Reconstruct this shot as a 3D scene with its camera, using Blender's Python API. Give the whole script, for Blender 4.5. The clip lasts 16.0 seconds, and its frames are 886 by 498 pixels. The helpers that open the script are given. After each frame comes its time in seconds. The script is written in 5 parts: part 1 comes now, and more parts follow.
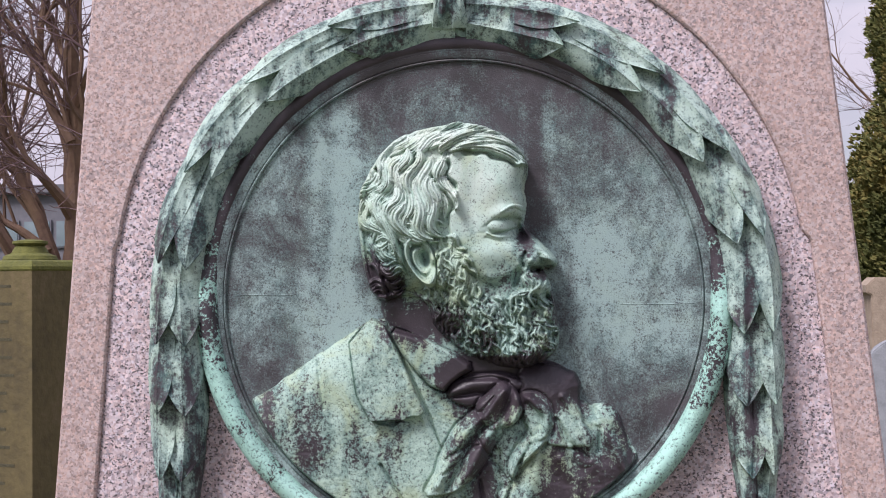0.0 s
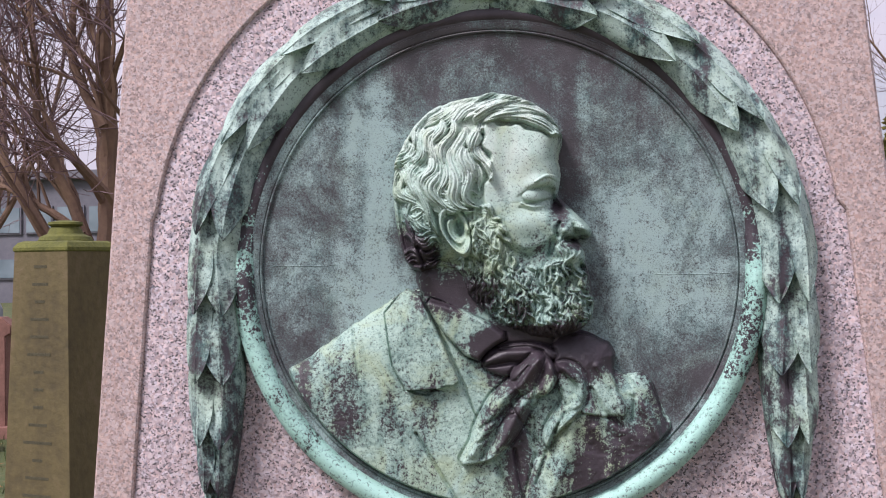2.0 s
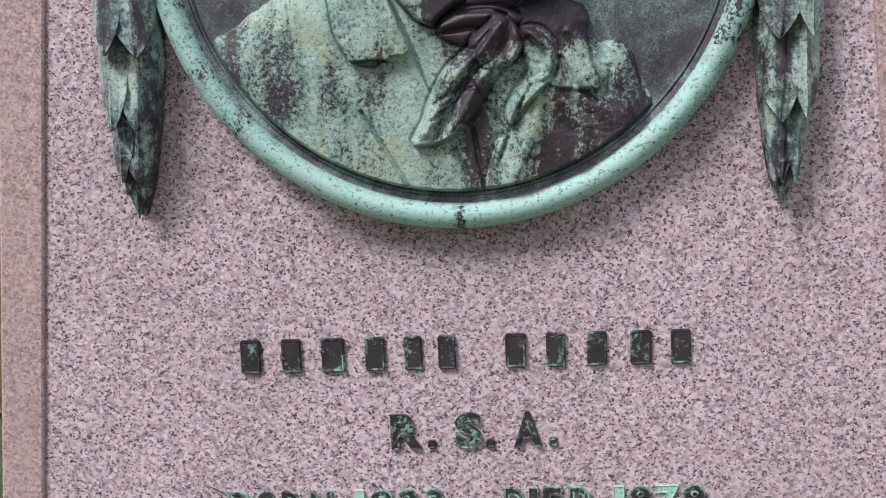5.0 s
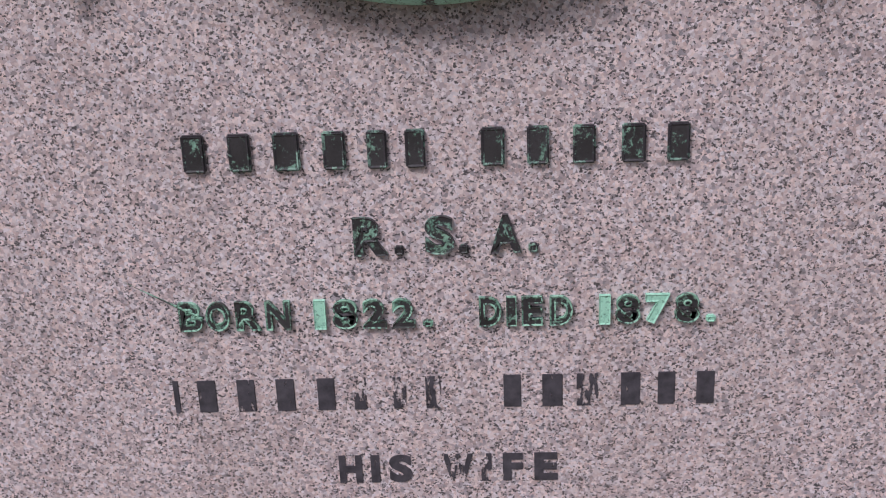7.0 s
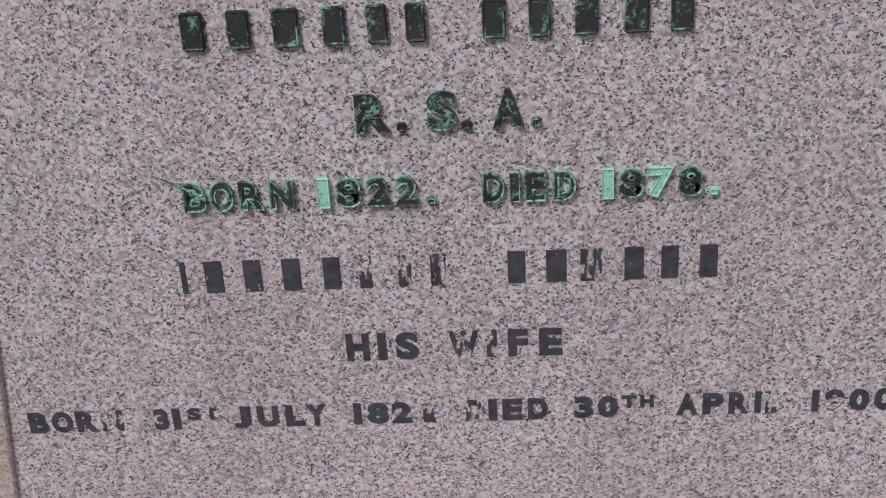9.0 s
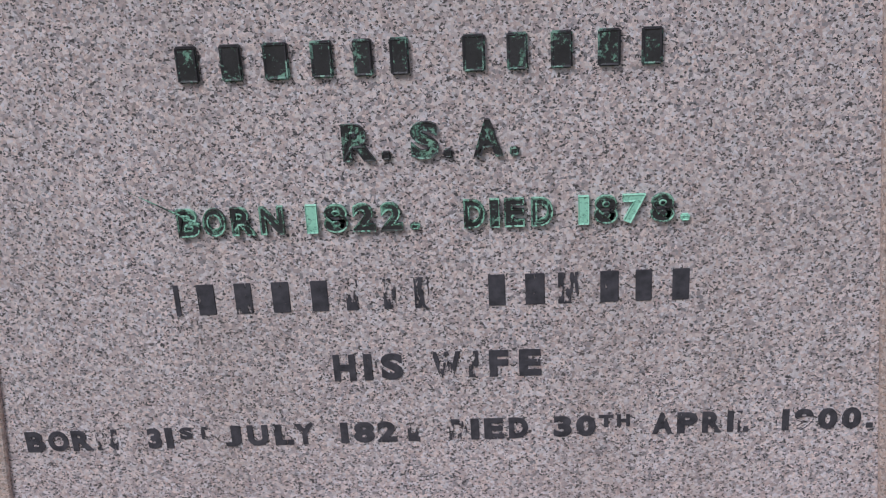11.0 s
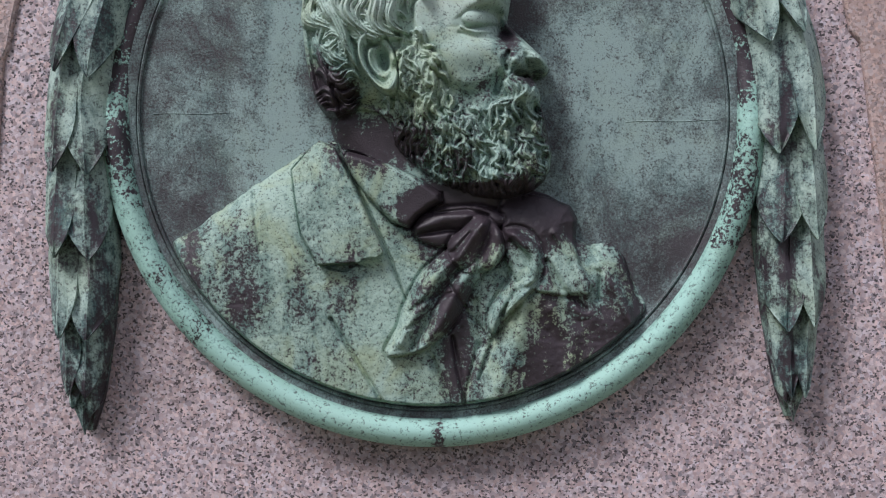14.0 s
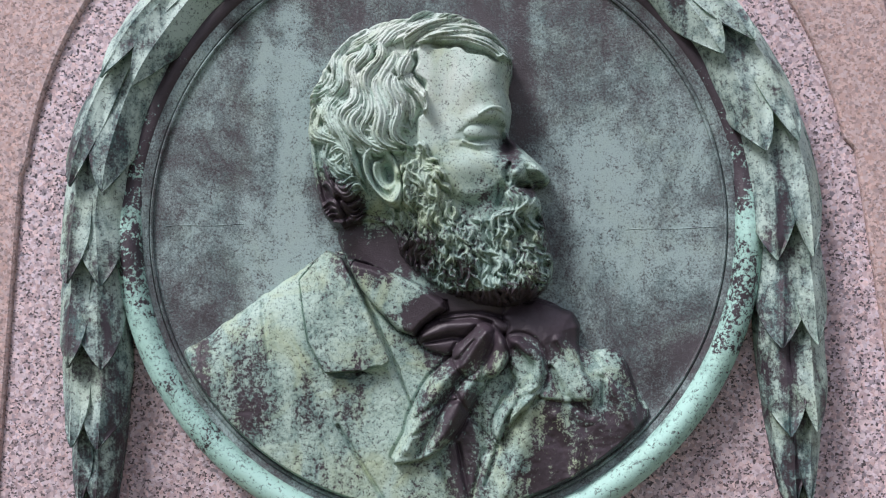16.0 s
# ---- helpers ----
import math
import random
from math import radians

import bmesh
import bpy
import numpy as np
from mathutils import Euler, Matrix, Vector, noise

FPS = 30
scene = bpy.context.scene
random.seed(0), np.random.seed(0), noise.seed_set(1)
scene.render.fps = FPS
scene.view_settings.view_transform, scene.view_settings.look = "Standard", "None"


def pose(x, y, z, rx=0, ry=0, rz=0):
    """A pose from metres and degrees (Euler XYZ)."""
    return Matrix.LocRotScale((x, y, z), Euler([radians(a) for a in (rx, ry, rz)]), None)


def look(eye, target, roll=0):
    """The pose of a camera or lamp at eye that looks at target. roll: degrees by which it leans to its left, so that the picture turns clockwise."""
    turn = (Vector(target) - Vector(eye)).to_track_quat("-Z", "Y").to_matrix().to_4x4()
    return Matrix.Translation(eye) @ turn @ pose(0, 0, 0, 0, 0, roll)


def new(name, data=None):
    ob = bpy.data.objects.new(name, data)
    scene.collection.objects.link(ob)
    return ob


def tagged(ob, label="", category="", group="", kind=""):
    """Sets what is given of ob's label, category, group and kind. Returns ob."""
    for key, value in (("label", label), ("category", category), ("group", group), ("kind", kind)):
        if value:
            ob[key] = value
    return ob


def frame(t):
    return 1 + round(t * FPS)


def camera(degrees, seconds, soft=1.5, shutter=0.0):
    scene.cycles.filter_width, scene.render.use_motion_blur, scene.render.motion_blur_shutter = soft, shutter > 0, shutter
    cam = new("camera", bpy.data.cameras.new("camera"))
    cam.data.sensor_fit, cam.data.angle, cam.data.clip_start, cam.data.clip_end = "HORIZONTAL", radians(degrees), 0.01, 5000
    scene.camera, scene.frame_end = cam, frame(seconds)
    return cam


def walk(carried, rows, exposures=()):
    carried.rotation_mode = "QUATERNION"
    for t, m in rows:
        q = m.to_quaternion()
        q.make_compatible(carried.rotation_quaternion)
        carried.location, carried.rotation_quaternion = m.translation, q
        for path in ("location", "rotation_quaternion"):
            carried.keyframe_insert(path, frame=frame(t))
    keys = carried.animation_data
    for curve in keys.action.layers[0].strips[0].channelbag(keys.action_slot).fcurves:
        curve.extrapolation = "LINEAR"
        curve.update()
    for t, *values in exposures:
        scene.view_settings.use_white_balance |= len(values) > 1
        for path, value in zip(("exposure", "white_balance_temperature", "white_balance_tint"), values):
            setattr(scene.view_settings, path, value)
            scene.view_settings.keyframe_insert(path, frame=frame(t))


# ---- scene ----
cam = camera(41.4, 16.0, soft=1.06)
PATH = [
    (0, (0.04, -1.621, 1.584), (-0.066, 0.376, 1.636), -0.6),
    (0.5, (0.033, -1.618, 1.576), (-0.094, 0.377, 1.62), -0.7),
    (1, (0.035, -1.622, 1.58), (-0.115, 0.372, 1.609), -0.8),
    (1.5, (0.032, -1.627, 1.584), (-0.126, 0.366, 1.612), -0.6),
    (2, (0.034, -1.63, 1.565), (-0.123, 0.364, 1.591), -0.7),
    (2.5, (0.037, -1.616, 1.531), (-0.121, 0.378, 1.502), -1.0),
    (3, (0.036, -1.601, 1.504), (-0.122, 0.389, 1.395), -0.6),
    (3.5, (0.045, -1.578, 1.483), (-0.096, 0.408, 1.292), -1.0),
    (4, (0.068, -1.567, 1.468), (-0.073, 0.415, 1.24), -1.2),
    (4.2, (0.063, -1.549, 1.457), (-0.08, 0.429, 1.195), -1.3),
    (6.3, (0.03, -1.291, 1.414), (-0.009, 0.622, 0.832), -0.1),
    (6.4, (0.038, -1.287, 1.412), (-0.008, 0.617, 0.801), 0.0),
    (6.5, (0.047, -1.279, 1.407), (-0.012, 0.616, 0.773), -0.2),
    (6.9, (0.048, -1.27, 1.395), (-0.028, 0.603, 0.7), -0.7),
    (7, (0.047, -1.269, 1.394), (-0.031, 0.597, 0.677), -0.9),
    (7.3, (0.043, -1.265, 1.385), (-0.048, 0.58, 0.619), -0.9),
    (7.4, (0.041, -1.263, 1.383), (-0.049, 0.576, 0.602), -1.2),
    (7.5, (0.04, -1.259, 1.38), (-0.055, 0.57, 0.576), -1.1),
    (8, (0.032, -1.252, 1.363), (-0.059, 0.548, 0.496), -1.6),
    (8.5, (0.041, -1.259, 1.361), (-0.044, 0.539, 0.49), -2.0),
    (9, (0.052, -1.282, 1.364), (-0.04, 0.519, 0.498), -1.9),
    (9.2, (0.058, -1.295, 1.366), (-0.039, 0.507, 0.504), -2.1),
    (11.5, (0.07, -1.346, 1.376), (-0.008, 0.508, 0.631), -1.6),
    (11.6, (0.067, -1.346, 1.377), (-0.009, 0.523, 0.668), -1.6),
    (11.7, (0.064, -1.341, 1.378), (-0.011, 0.542, 0.707), -1.7),
    (12, (0.059, -1.324, 1.385), (-0.023, 0.599, 0.843), -1.4),
    (12.4, (0.048, -1.303, 1.385), (-0.021, 0.648, 0.948), -1.1),
    (12.5, (0.048, -1.297, 1.385), (-0.023, 0.66, 0.979), -1.0),
    (12.7, (0.047, -1.286, 1.388), (-0.032, 0.685, 1.062), -1.0),
    (13, (0.039, -1.288, 1.396), (-0.04, 0.695, 1.155), -0.9),
    (13.2, (0.039, -1.287, 1.404), (-0.046, 0.7, 1.193), -0.9),
    (13.5, (0.044, -1.297, 1.419), (-0.051, 0.694, 1.257), -1.1),
    (14, (0.048, -1.319, 1.426), (-0.038, 0.679, 1.402), -0.7),
    (14.5, (0.056, -1.344, 1.437), (-0.036, 0.652, 1.535), -1.0),
    (15, (0.065, -1.357, 1.444), (-0.043, 0.633, 1.605), -1.3),
    (15.5, (0.069, -1.358, 1.452), (-0.048, 0.634, 1.593), -1.4),
    (16, (0.069, -1.344, 1.458), (-0.052, 0.649, 1.568), -1.2),
]
EXPOSURES = [(0, 0.15, 6500, 15), (3, 0.17, 6500, 16), (4.2, 0.07, 6500, 14), (6.4, -0.33, 6500, 8), (7.3, -0.33, 6500, 9), (8.7, -0.45, 6300, -3), (12.2, -0.49, 6150, -2), (14.5, -0.33, 6450, 13), (16, 0.00, 6500, 15)]
walk(cam, [(t, look(eye, target, roll)) for t, eye, target, roll in PATH], EXPOSURES)

# ---- light ----
world = bpy.data.worlds.new("overcast_sky")
scene.world = world
world.use_nodes = True
wn, wl = world.node_tree.nodes, world.node_tree.links
wn.clear()
w_out, w_bg = wn.new("ShaderNodeOutputWorld"), wn.new("ShaderNodeBackground")
w_sky, w_mix, w_noise, w_ramp, w_co, w_map = (wn.new("ShaderNodeTexSky"), wn.new("ShaderNodeMix"), wn.new("ShaderNodeTexNoise"),
                                              wn.new("ShaderNodeValToRGB"), wn.new("ShaderNodeTexCoord"), wn.new("ShaderNodeMapping"))
w_sky.sky_type, w_sky.sun_disc = "NISHITA", False
w_sky.sun_elevation, w_sky.sun_rotation = radians(50), radians(221)
w_mix.data_type = "RGBA"
w_noise.inputs["Scale"].default_value, w_noise.inputs["Detail"].default_value = 2.6, 6
w_map.inputs["Scale"].default_value = (1, 1, 2.2)
w_ramp.color_ramp.elements[0].position, w_ramp.color_ramp.elements[1].position = 0.36, 0.52
w_mix.inputs["B"].default_value = (8.8, 8.4, 9.9, 1)
wl.new(w_co.outputs["Generated"], w_map.inputs["Vector"])
wl.new(w_map.outputs["Vector"], w_noise.inputs["Vector"])
wl.new(w_noise.outputs["Fac"], w_ramp.inputs["Fac"])
wl.new(w_ramp.outputs["Color"], w_mix.inputs["Factor"])
wl.new(w_sky.outputs["Color"], w_mix.inputs["A"])
w_sep, w_rng, w_mul = wn.new("ShaderNodeSeparateXYZ"), wn.new("ShaderNodeMapRange"), wn.new("ShaderNodeVectorMath")
w_rng.inputs["To Min"].default_value, w_rng.inputs["To Max"].default_value = 0.85, 1.65
w_mul.operation = "SCALE"
wl.new(w_co.outputs["Generated"], w_sep.inputs[0])
wl.new(w_sep.outputs["Z"], w_rng.inputs["Value"])
wl.new(w_mix.outputs["Result"], w_mul.inputs[0])
wl.new(w_rng.outputs["Result"], w_mul.inputs["Scale"])
wl.new(w_mul.outputs["Vector"], w_bg.inputs["Color"])
w_bg.inputs["Strength"].default_value = 0.076
wl.new(w_bg.outputs["Background"], w_out.inputs["Surface"])

sun = new("sun", bpy.data.lights.new("sun", "SUN"))
sun.data.energy, sun.data.angle, sun.data.color = 3.7, radians(18), (1.0, 0.97, 0.985)
sun.matrix_world = look((-5.0, -5.7, 9.0), (0, 0, 0))


# ---- materials ----
class Nodes:
    """Short hand for building a node material."""

    def __init__(self, name, rough=0.6, metal=0.0):
        self.mat = bpy.data.materials.new(name)
        self.mat.use_nodes = True
        self.tree = self.mat.node_tree
        self.bsdf = self.tree.nodes["Principled BSDF"]
        self.bsdf.inputs["Roughness"].default_value = rough
        self.bsdf.inputs["Metallic"].default_value = metal
        self.co = self.node("ShaderNodeTexCoord").outputs["Object"]

    def node(self, kind, **inputs):
        n = self.tree.nodes.new(kind)
        for k, v in inputs.items():
            self.put(n.inputs[k.replace("_", " ")], v)
        return n

    def put(self, socket, v):
        if isinstance(v, bpy.types.NodeSocket):
            self.tree.links.new(v, socket)
        else:
            socket.default_value = v

    def scaled(self, sx, sy, sz, src=None):
        m = self.node("ShaderNodeMapping", Vector=src or self.co)
        m.inputs["Scale"].default_value = (sx, sy, sz)
        return m.outputs["Vector"]

    def noise(self, scale, detail=4.0, rough=0.6, vec=None, warp=0.0):
        n = self.node("ShaderNodeTexNoise", Vector=vec or self.co, Scale=scale, Detail=detail, Roughness=rough, Distortion=warp)
        return n.outputs["Fac"]

    def voronoi(self, scale, vec=None, feature="F1"):
        n = self.node("ShaderNodeTexVoronoi", Vector=vec or self.co, Scale=scale)
        n.feature = feature
        return n

    def ramp(self, fac, stops, constant=False):
        r = self.node("ShaderNodeValToRGB", Fac=fac)
        r.color_ramp.interpolation = "CONSTANT" if constant else "LINEAR"
        els = r.color_ramp.elements
        while len(els) < len(stops):
            els.new(0.5)
        for e, (p, c) in zip(els, stops):
            e.position = p
            e.color = (*c, 1) if isinstance(c, tuple) else (c, c, c, 1)
        return r.outputs["Color"]

    def mix(self, fac, a, b, mode="MIX"):
        m = self.node("ShaderNodeMix")
        m.data_type, m.blend_type = "RGBA", mode
        self.put(m.inputs[0], fac)
        for s, v in ((m.inputs[6], a), (m.inputs[7], b)):
            self.put(s, (*v, 1) if isinstance(v, tuple) else v)
        return m.outputs[2]

    def math(self, op, a, b=0.0, clamp=False):
        m = self.node("ShaderNodeMath")
        m.operation, m.use_clamp = op, clamp
        self.put(m.inputs[0], a)
        self.put(m.inputs[1], b)
        return m.outputs[0]

    def spot(self, cx, cz, rx, rz, soft=0.6):
        """1 inside an upright ellipse on the front, falling to 0 round it."""
        m = self.node("ShaderNodeMapping", Vector=self.co)
        m.inputs["Scale"].default_value = (1 / rx, 0, 1 / rz)
        m.inputs["Location"].default_value = (-cx / rx, 0, -cz / rz)
        d = self.node("ShaderNodeVectorMath")
        d.operation = "LENGTH"
        self.put(d.inputs[0], m.outputs["Vector"])
        r = self.node("ShaderNodeMapRange", Value=d.outputs["Value"])
        r.inputs["From Min"].default_value, r.inputs["From Max"].default_value = 1 + soft, 1 - soft
        return r.outputs["Result"]

    def bump(self, height, strength=0.4, distance=0.002):
        b = self.node("ShaderNodeBump", Height=height, Strength=strength, Distance=distance)
        self.put(self.bsdf.inputs["Normal"], b.outputs["Normal"])

    def done(self, colour, rough=None):
        self.put(self.bsdf.inputs["Base Color"], colour)
        if rough is not None:
            self.put(self.bsdf.inputs["Roughness"], rough)
        return self.mat


def granite(name, light, pale, grey, dark, scale, grime, grime_fac, contrast=1.0, brown_patches=()):
    n = Nodes(name, 0.62)
    stir = n.node("ShaderNodeTexNoise", Vector=n.co, Scale=scale * 1.1, Detail=2.0)
    shift = n.node("ShaderNodeVectorMath")
    shift.operation = "MULTIPLY_ADD"
    n.put(shift.inputs[0], stir.outputs["Color"])
    shift.inputs[1].default_value = (0.0042, 0.0042, 0.0042)
    n.put(shift.inputs[2], n.co)
    grain = shift.outputs["Vector"]
    cells = n.voronoi(scale * 0.92, grain)
    cell = n.node("ShaderNodeSeparateColor", Color=cells.outputs["Color"])
    mid = tuple(0.55 * a + 0.45 * b for a, b in zip(light, grey))
    col = n.ramp(cell.outputs["Red"], [(0.0, grey), (0.13, mid), (0.34, light), (0.66, pale), (1.0, tuple(min(1, a * 1.22) for a in pale))])
    tint = n.ramp(cell.outputs["Green"], [(0.0, (1.07, 0.96, 0.92)), (1.0, (0.94, 0.99, 1.08))])
    col = n.mix(1.0, col, tint, "MULTIPLY")
    smoky = n.noise(scale * 0.80, 3, 0.6, grain, 0.5)
    col = n.mix(n.math("MULTIPLY", n.ramp(smoky, [(0.33, 1.0), (0.47, 0.0)]), 0.36 * contrast), col, grey)
    flake = n.voronoi(scale * 1.45, n.scaled(1, 1, 1.2, grain))
    chip = n.node("ShaderNodeSeparateColor", Color=flake.outputs["Color"])
    swarm = n.math("ADD", chip.outputs["Red"], n.math("MULTIPLY", n.math("SUBTRACT", n.noise(scale * 0.30, 3), 0.5), 0.5))
    col = n.mix(n.math("MULTIPLY", n.ramp(swarm, [(0.125, 1.0), (0.155, 0.0)]), contrast), col, dark)
    mica = n.math("MULTIPLY", swarm, 0.5)
    crystal = n.voronoi(62)
    rare = n.node("ShaderNodeSeparateColor", Color=crystal.outputs["Color"])
    spotted = n.math("MULTIPLY", n.ramp(crystal.outputs["Distance"], [(0.16, 1.0), (0.24, 0.0)]), n.ramp(rare.outputs["Red"], [(0.0, 1.0), (0.10, 0.0)], True))
    col = n.mix(n.math("MULTIPLY", spotted, 0.75), col, tuple(min(1, a * 1.12) for a in pale))
    stain = n.math("MULTIPLY", n.ramp(n.noise(3.2, 6, 0.65), [(0.35, 0.0), (0.7, 1.0)]), grime_fac)
    col = n.mix(stain, col, n.mix(0.5, col, grime), "MIX")
    streak = n.ramp(n.noise(9.0, 4, 0.6, n.scaled(1, 1, 0.12)), [(0.5, 0.0), (0.8, 1.0)])
    col = n.mix(n.math("MULTIPLY", streak, grime_fac * 0.5), col, grime)
    for cx, cz, rx, rz, amount in brown_patches:
        browned = n.math("MULTIPLY", n.spot(cx, cz, rx, rz), n.ramp(n.noise(30.0, 5, 0.7, n.scaled(1, 1, 0.5)), [(0.32, 0.25), (0.6, 1.0)]))
        col = n.mix(n.math("MULTIPLY", browned, amount), col, n.mix(0.55, col, (0.07, 0.045, 0.035)))
    n.bump(n.math("ADD", mica, smoky), 0.3, 0.0012)
    return n.done(col, n.ramp(cell.outputs["Blue"], [(0.0, 0.45), (1.0, 0.75)]))


# brown stain under the rim; browner patches between rim and hanging branches
granite_panel = granite("pink_granite_fine_axed", (0.52, 0.41, 0.425), (0.64, 0.55, 0.57), (0.23, 0.21, 0.235), (0.062, 0.054, 0.064), 285, (0.24, 0.18, 0.165), 0.4, 1.0, [(-0.02, 1.180, 0.19, 0.022, 0.85), (0.29, 1.30, 0.05, 0.07, 0.55), (-0.33, 1.29, 0.04, 0.07, 0.55)])
granite_border = granite("weathered_granite_border", (0.46, 0.345, 0.32), (0.53, 0.425, 0.405), (0.29, 0.235, 0.23), (0.055, 0.045, 0.045), 290, (0.36, 0.26, 0.225), 0.6, 0.55)

PALE, TEAL, LICHEN, BROWN = (0.385, 0.510, 0.470), (0.135, 0.22, 0.22), (0.34, 0.42, 0.27), (0.040, 0.031, 0.039)


def patina(name, bias=0.0, spots=(), pits=0.5, pale=PALE, teal=TEAL, streaks=0.2, rough=0.6, size=1.0, lichen=0.5, edge=0.05, skin=BROWN, mottle=0.65, fine=260.0, broad=1.9, flecks=70.0, bare_at=0.44, highlights=()):
    """Weathered bronze: a crust of verdigris over bare brown metal; spots are (x, z, rx, rz, amount) places of more or
    less crust; painted highlights whiten it.
    """
    n = Nodes(name, rough, 0.0)
    f = n.noise(11.0 * size, 10, 0.74, warp=0.6)
    f = n.math("ADD", n.math("MULTIPLY", n.math("SUBTRACT", f, 0.5), broad), 0.5 + bias)
    run = n.math("SUBTRACT", n.noise(24.0, 6, 0.65, n.scaled(1, 1, 0.08)), 0.5)
    f = n.math("ADD", f, n.math("MULTIPLY", run, streaks * 4))
    for cx, cz, rx, rz, amount in spots:
        f = n.math("ADD", f, n.math("MULTIPLY", n.spot(cx, cz, rx, rz), amount))
    speck = n.noise(fine, 3, 0.7, warp=0.4)
    blot = n.noise(flecks * size, 6, 0.72)
    f = n.math("ADD", f, n.math("MULTIPLY", n.math("SUBTRACT", blot, 0.5), mottle))
    f = n.math("ADD", f, n.math("MULTIPLY", n.math("SUBTRACT", speck, 0.5), pits), True)
    crust = n.ramp(f, [(bare_at - edge, 0.0), (bare_at + edge, 1.0)])
    tone = n.math("ADD", n.math("MULTIPLY", f, 0.45), n.math("MULTIPLY", n.noise(38.0 * size, 7, 0.72, n.scaled(1, 1, 0.55)), 0.75))
    bloom = n.ramp(tone, [(0.47, teal), (0.60, tuple(0.45 * a + 0.5 * b for a, b in zip(teal, pale))), (0.74, pale)])
    bloom = n.mix(n.math("MULTIPLY", n.ramp(n.noise(14.0, 5, 0.6, warp=1.0), [(0.5, 0.0), (0.68, 1.0)]), lichen), bloom, LICHEN)
    # whitened highlight patches, put into the crust colour
    for cx, cz, rx, rz, amount in highlights:
        highlight = n.math("MULTIPLY", n.spot(cx, cz, rx, rz), n.ramp(n.noise(45.0, 6, 0.7, n.scaled(1, 1, 0.4)), [(0.36, 0.15), (0.56, 1.0)]))
        bloom = n.mix(n.math("MULTIPLY", highlight, amount), bloom, (0.60, 0.67, 0.62))
    bare = n.ramp(n.noise(18.0, 5, 0.6), [(0.3, tuple(0.7 * c for c in skin)), (0.7, tuple(1.5 * c for c in skin))])
    col = n.mix(crust, bare, bloom)
    pit = n.ramp(n.math("ADD", speck, n.math("MULTIPLY", n.math("SUBTRACT", blot, 0.5), 0.5)), [(0.34, 1.0), (0.44, 0.0)])
    col = n.mix(n.math("MULTIPLY", pit, 0.7 * min(1.0, pits * 1.6)), col, tuple(0.8 * c for c in skin))
    n.bump(n.math("ADD", n.math("MULTIPLY", crust, 0.6), n.math("ADD", speck, blot)), 0.45, 0.0012)
    return n.done(col, n.mix(crust, (0.40, 0.40, 0.40), (0.72, 0.72, 0.72)))


# browner round the head: bare metal, plus the profile's shadow painted in
bronze_plate = patina("plate_patina_shade", 0.02, [(-0.02, 1.86, 0.26, 0.06, -0.30), (-0.182, 1.72, 0.018, 0.13, 0.45), (0.2, 1.54, 0.10, 0.07, 0.22), (0.24, 1.38, 0.08, 0.09, -0.26), (0.17, 1.80, 0.06, 0.06, -0.16),
                                             (-0.29, 1.45, 0.05, 0.06, -0.22), (-0.17, 1.52, 0.05, 0.07, 0.25), (0.082, 1.69, 0.018, 0.08, -0.30), (0.12, 1.56, 0.015, 0.05, -0.25), (-0.145, 1.60, 0.022, 0.06, -0.30), (-0.03, 1.79, 0.10, 0.02, -0.20), (-0.22, 1.75, 0.012, 0.12, 0.25), (0.10, 1.80, 0.010, 0.07, 0.3)], 1.0, (0.280, 0.382, 0.375), (0.090, 0.155, 0.157), 0.14, 0.6, 0.7, 0.12, 0.26, (0.050, 0.045, 0.051), 0.5, 420.0)
# blooms and bare places on the face and hair; socket and forehead shade painted in
FACE_WEAR_SHADE = [(0.002, 1.69, 0.016, 0.04, -0.26), (0.052, 1.702, 0.012, 0.03, -0.22), (-0.05, 1.71, 0.12, 0.09, 0.5), (0.02, 1.66, 0.06, 0.06, 0.22), (0.066, 1.64, 0.016, 0.024, -0.75),
             (0.078, 1.715, 0.013, 0.035, -0.65), (0.012, 1.695, 0.01, 0.03, -0.3), (-0.004, 1.64, 0.012, 0.025, -0.22), (0.045, 1.6, 0.012, 0.03, -0.2), (-0.03, 1.7, 0.13, 0.07, 0.25),
             (-0.008, 1.655, 0.016, 0.045, -0.3)]
# on the beard, neck and collar, with shade under nose, lip and beard painted in
BEARD_WEAR_SHADE = [(0.01, 1.52, 0.07, 0.05, -0.06), (-0.075, 1.525, 0.045, 0.026, -0.55), (-0.13, 1.57, 0.03, 0.03, -0.25), (0.02, 1.53, 0.08, 0.05, 0.04), (0.092, 1.59, 0.02, 0.008, -0.5),
              (0.11, 1.55, 0.012, 0.03, -0.4), (0.03, 1.465, 0.05, 0.014, -0.5), (0.05, 1.462, 0.08, 0.014, -0.65), (-0.128, 1.595, 0.026, 0.045, -0.4)]
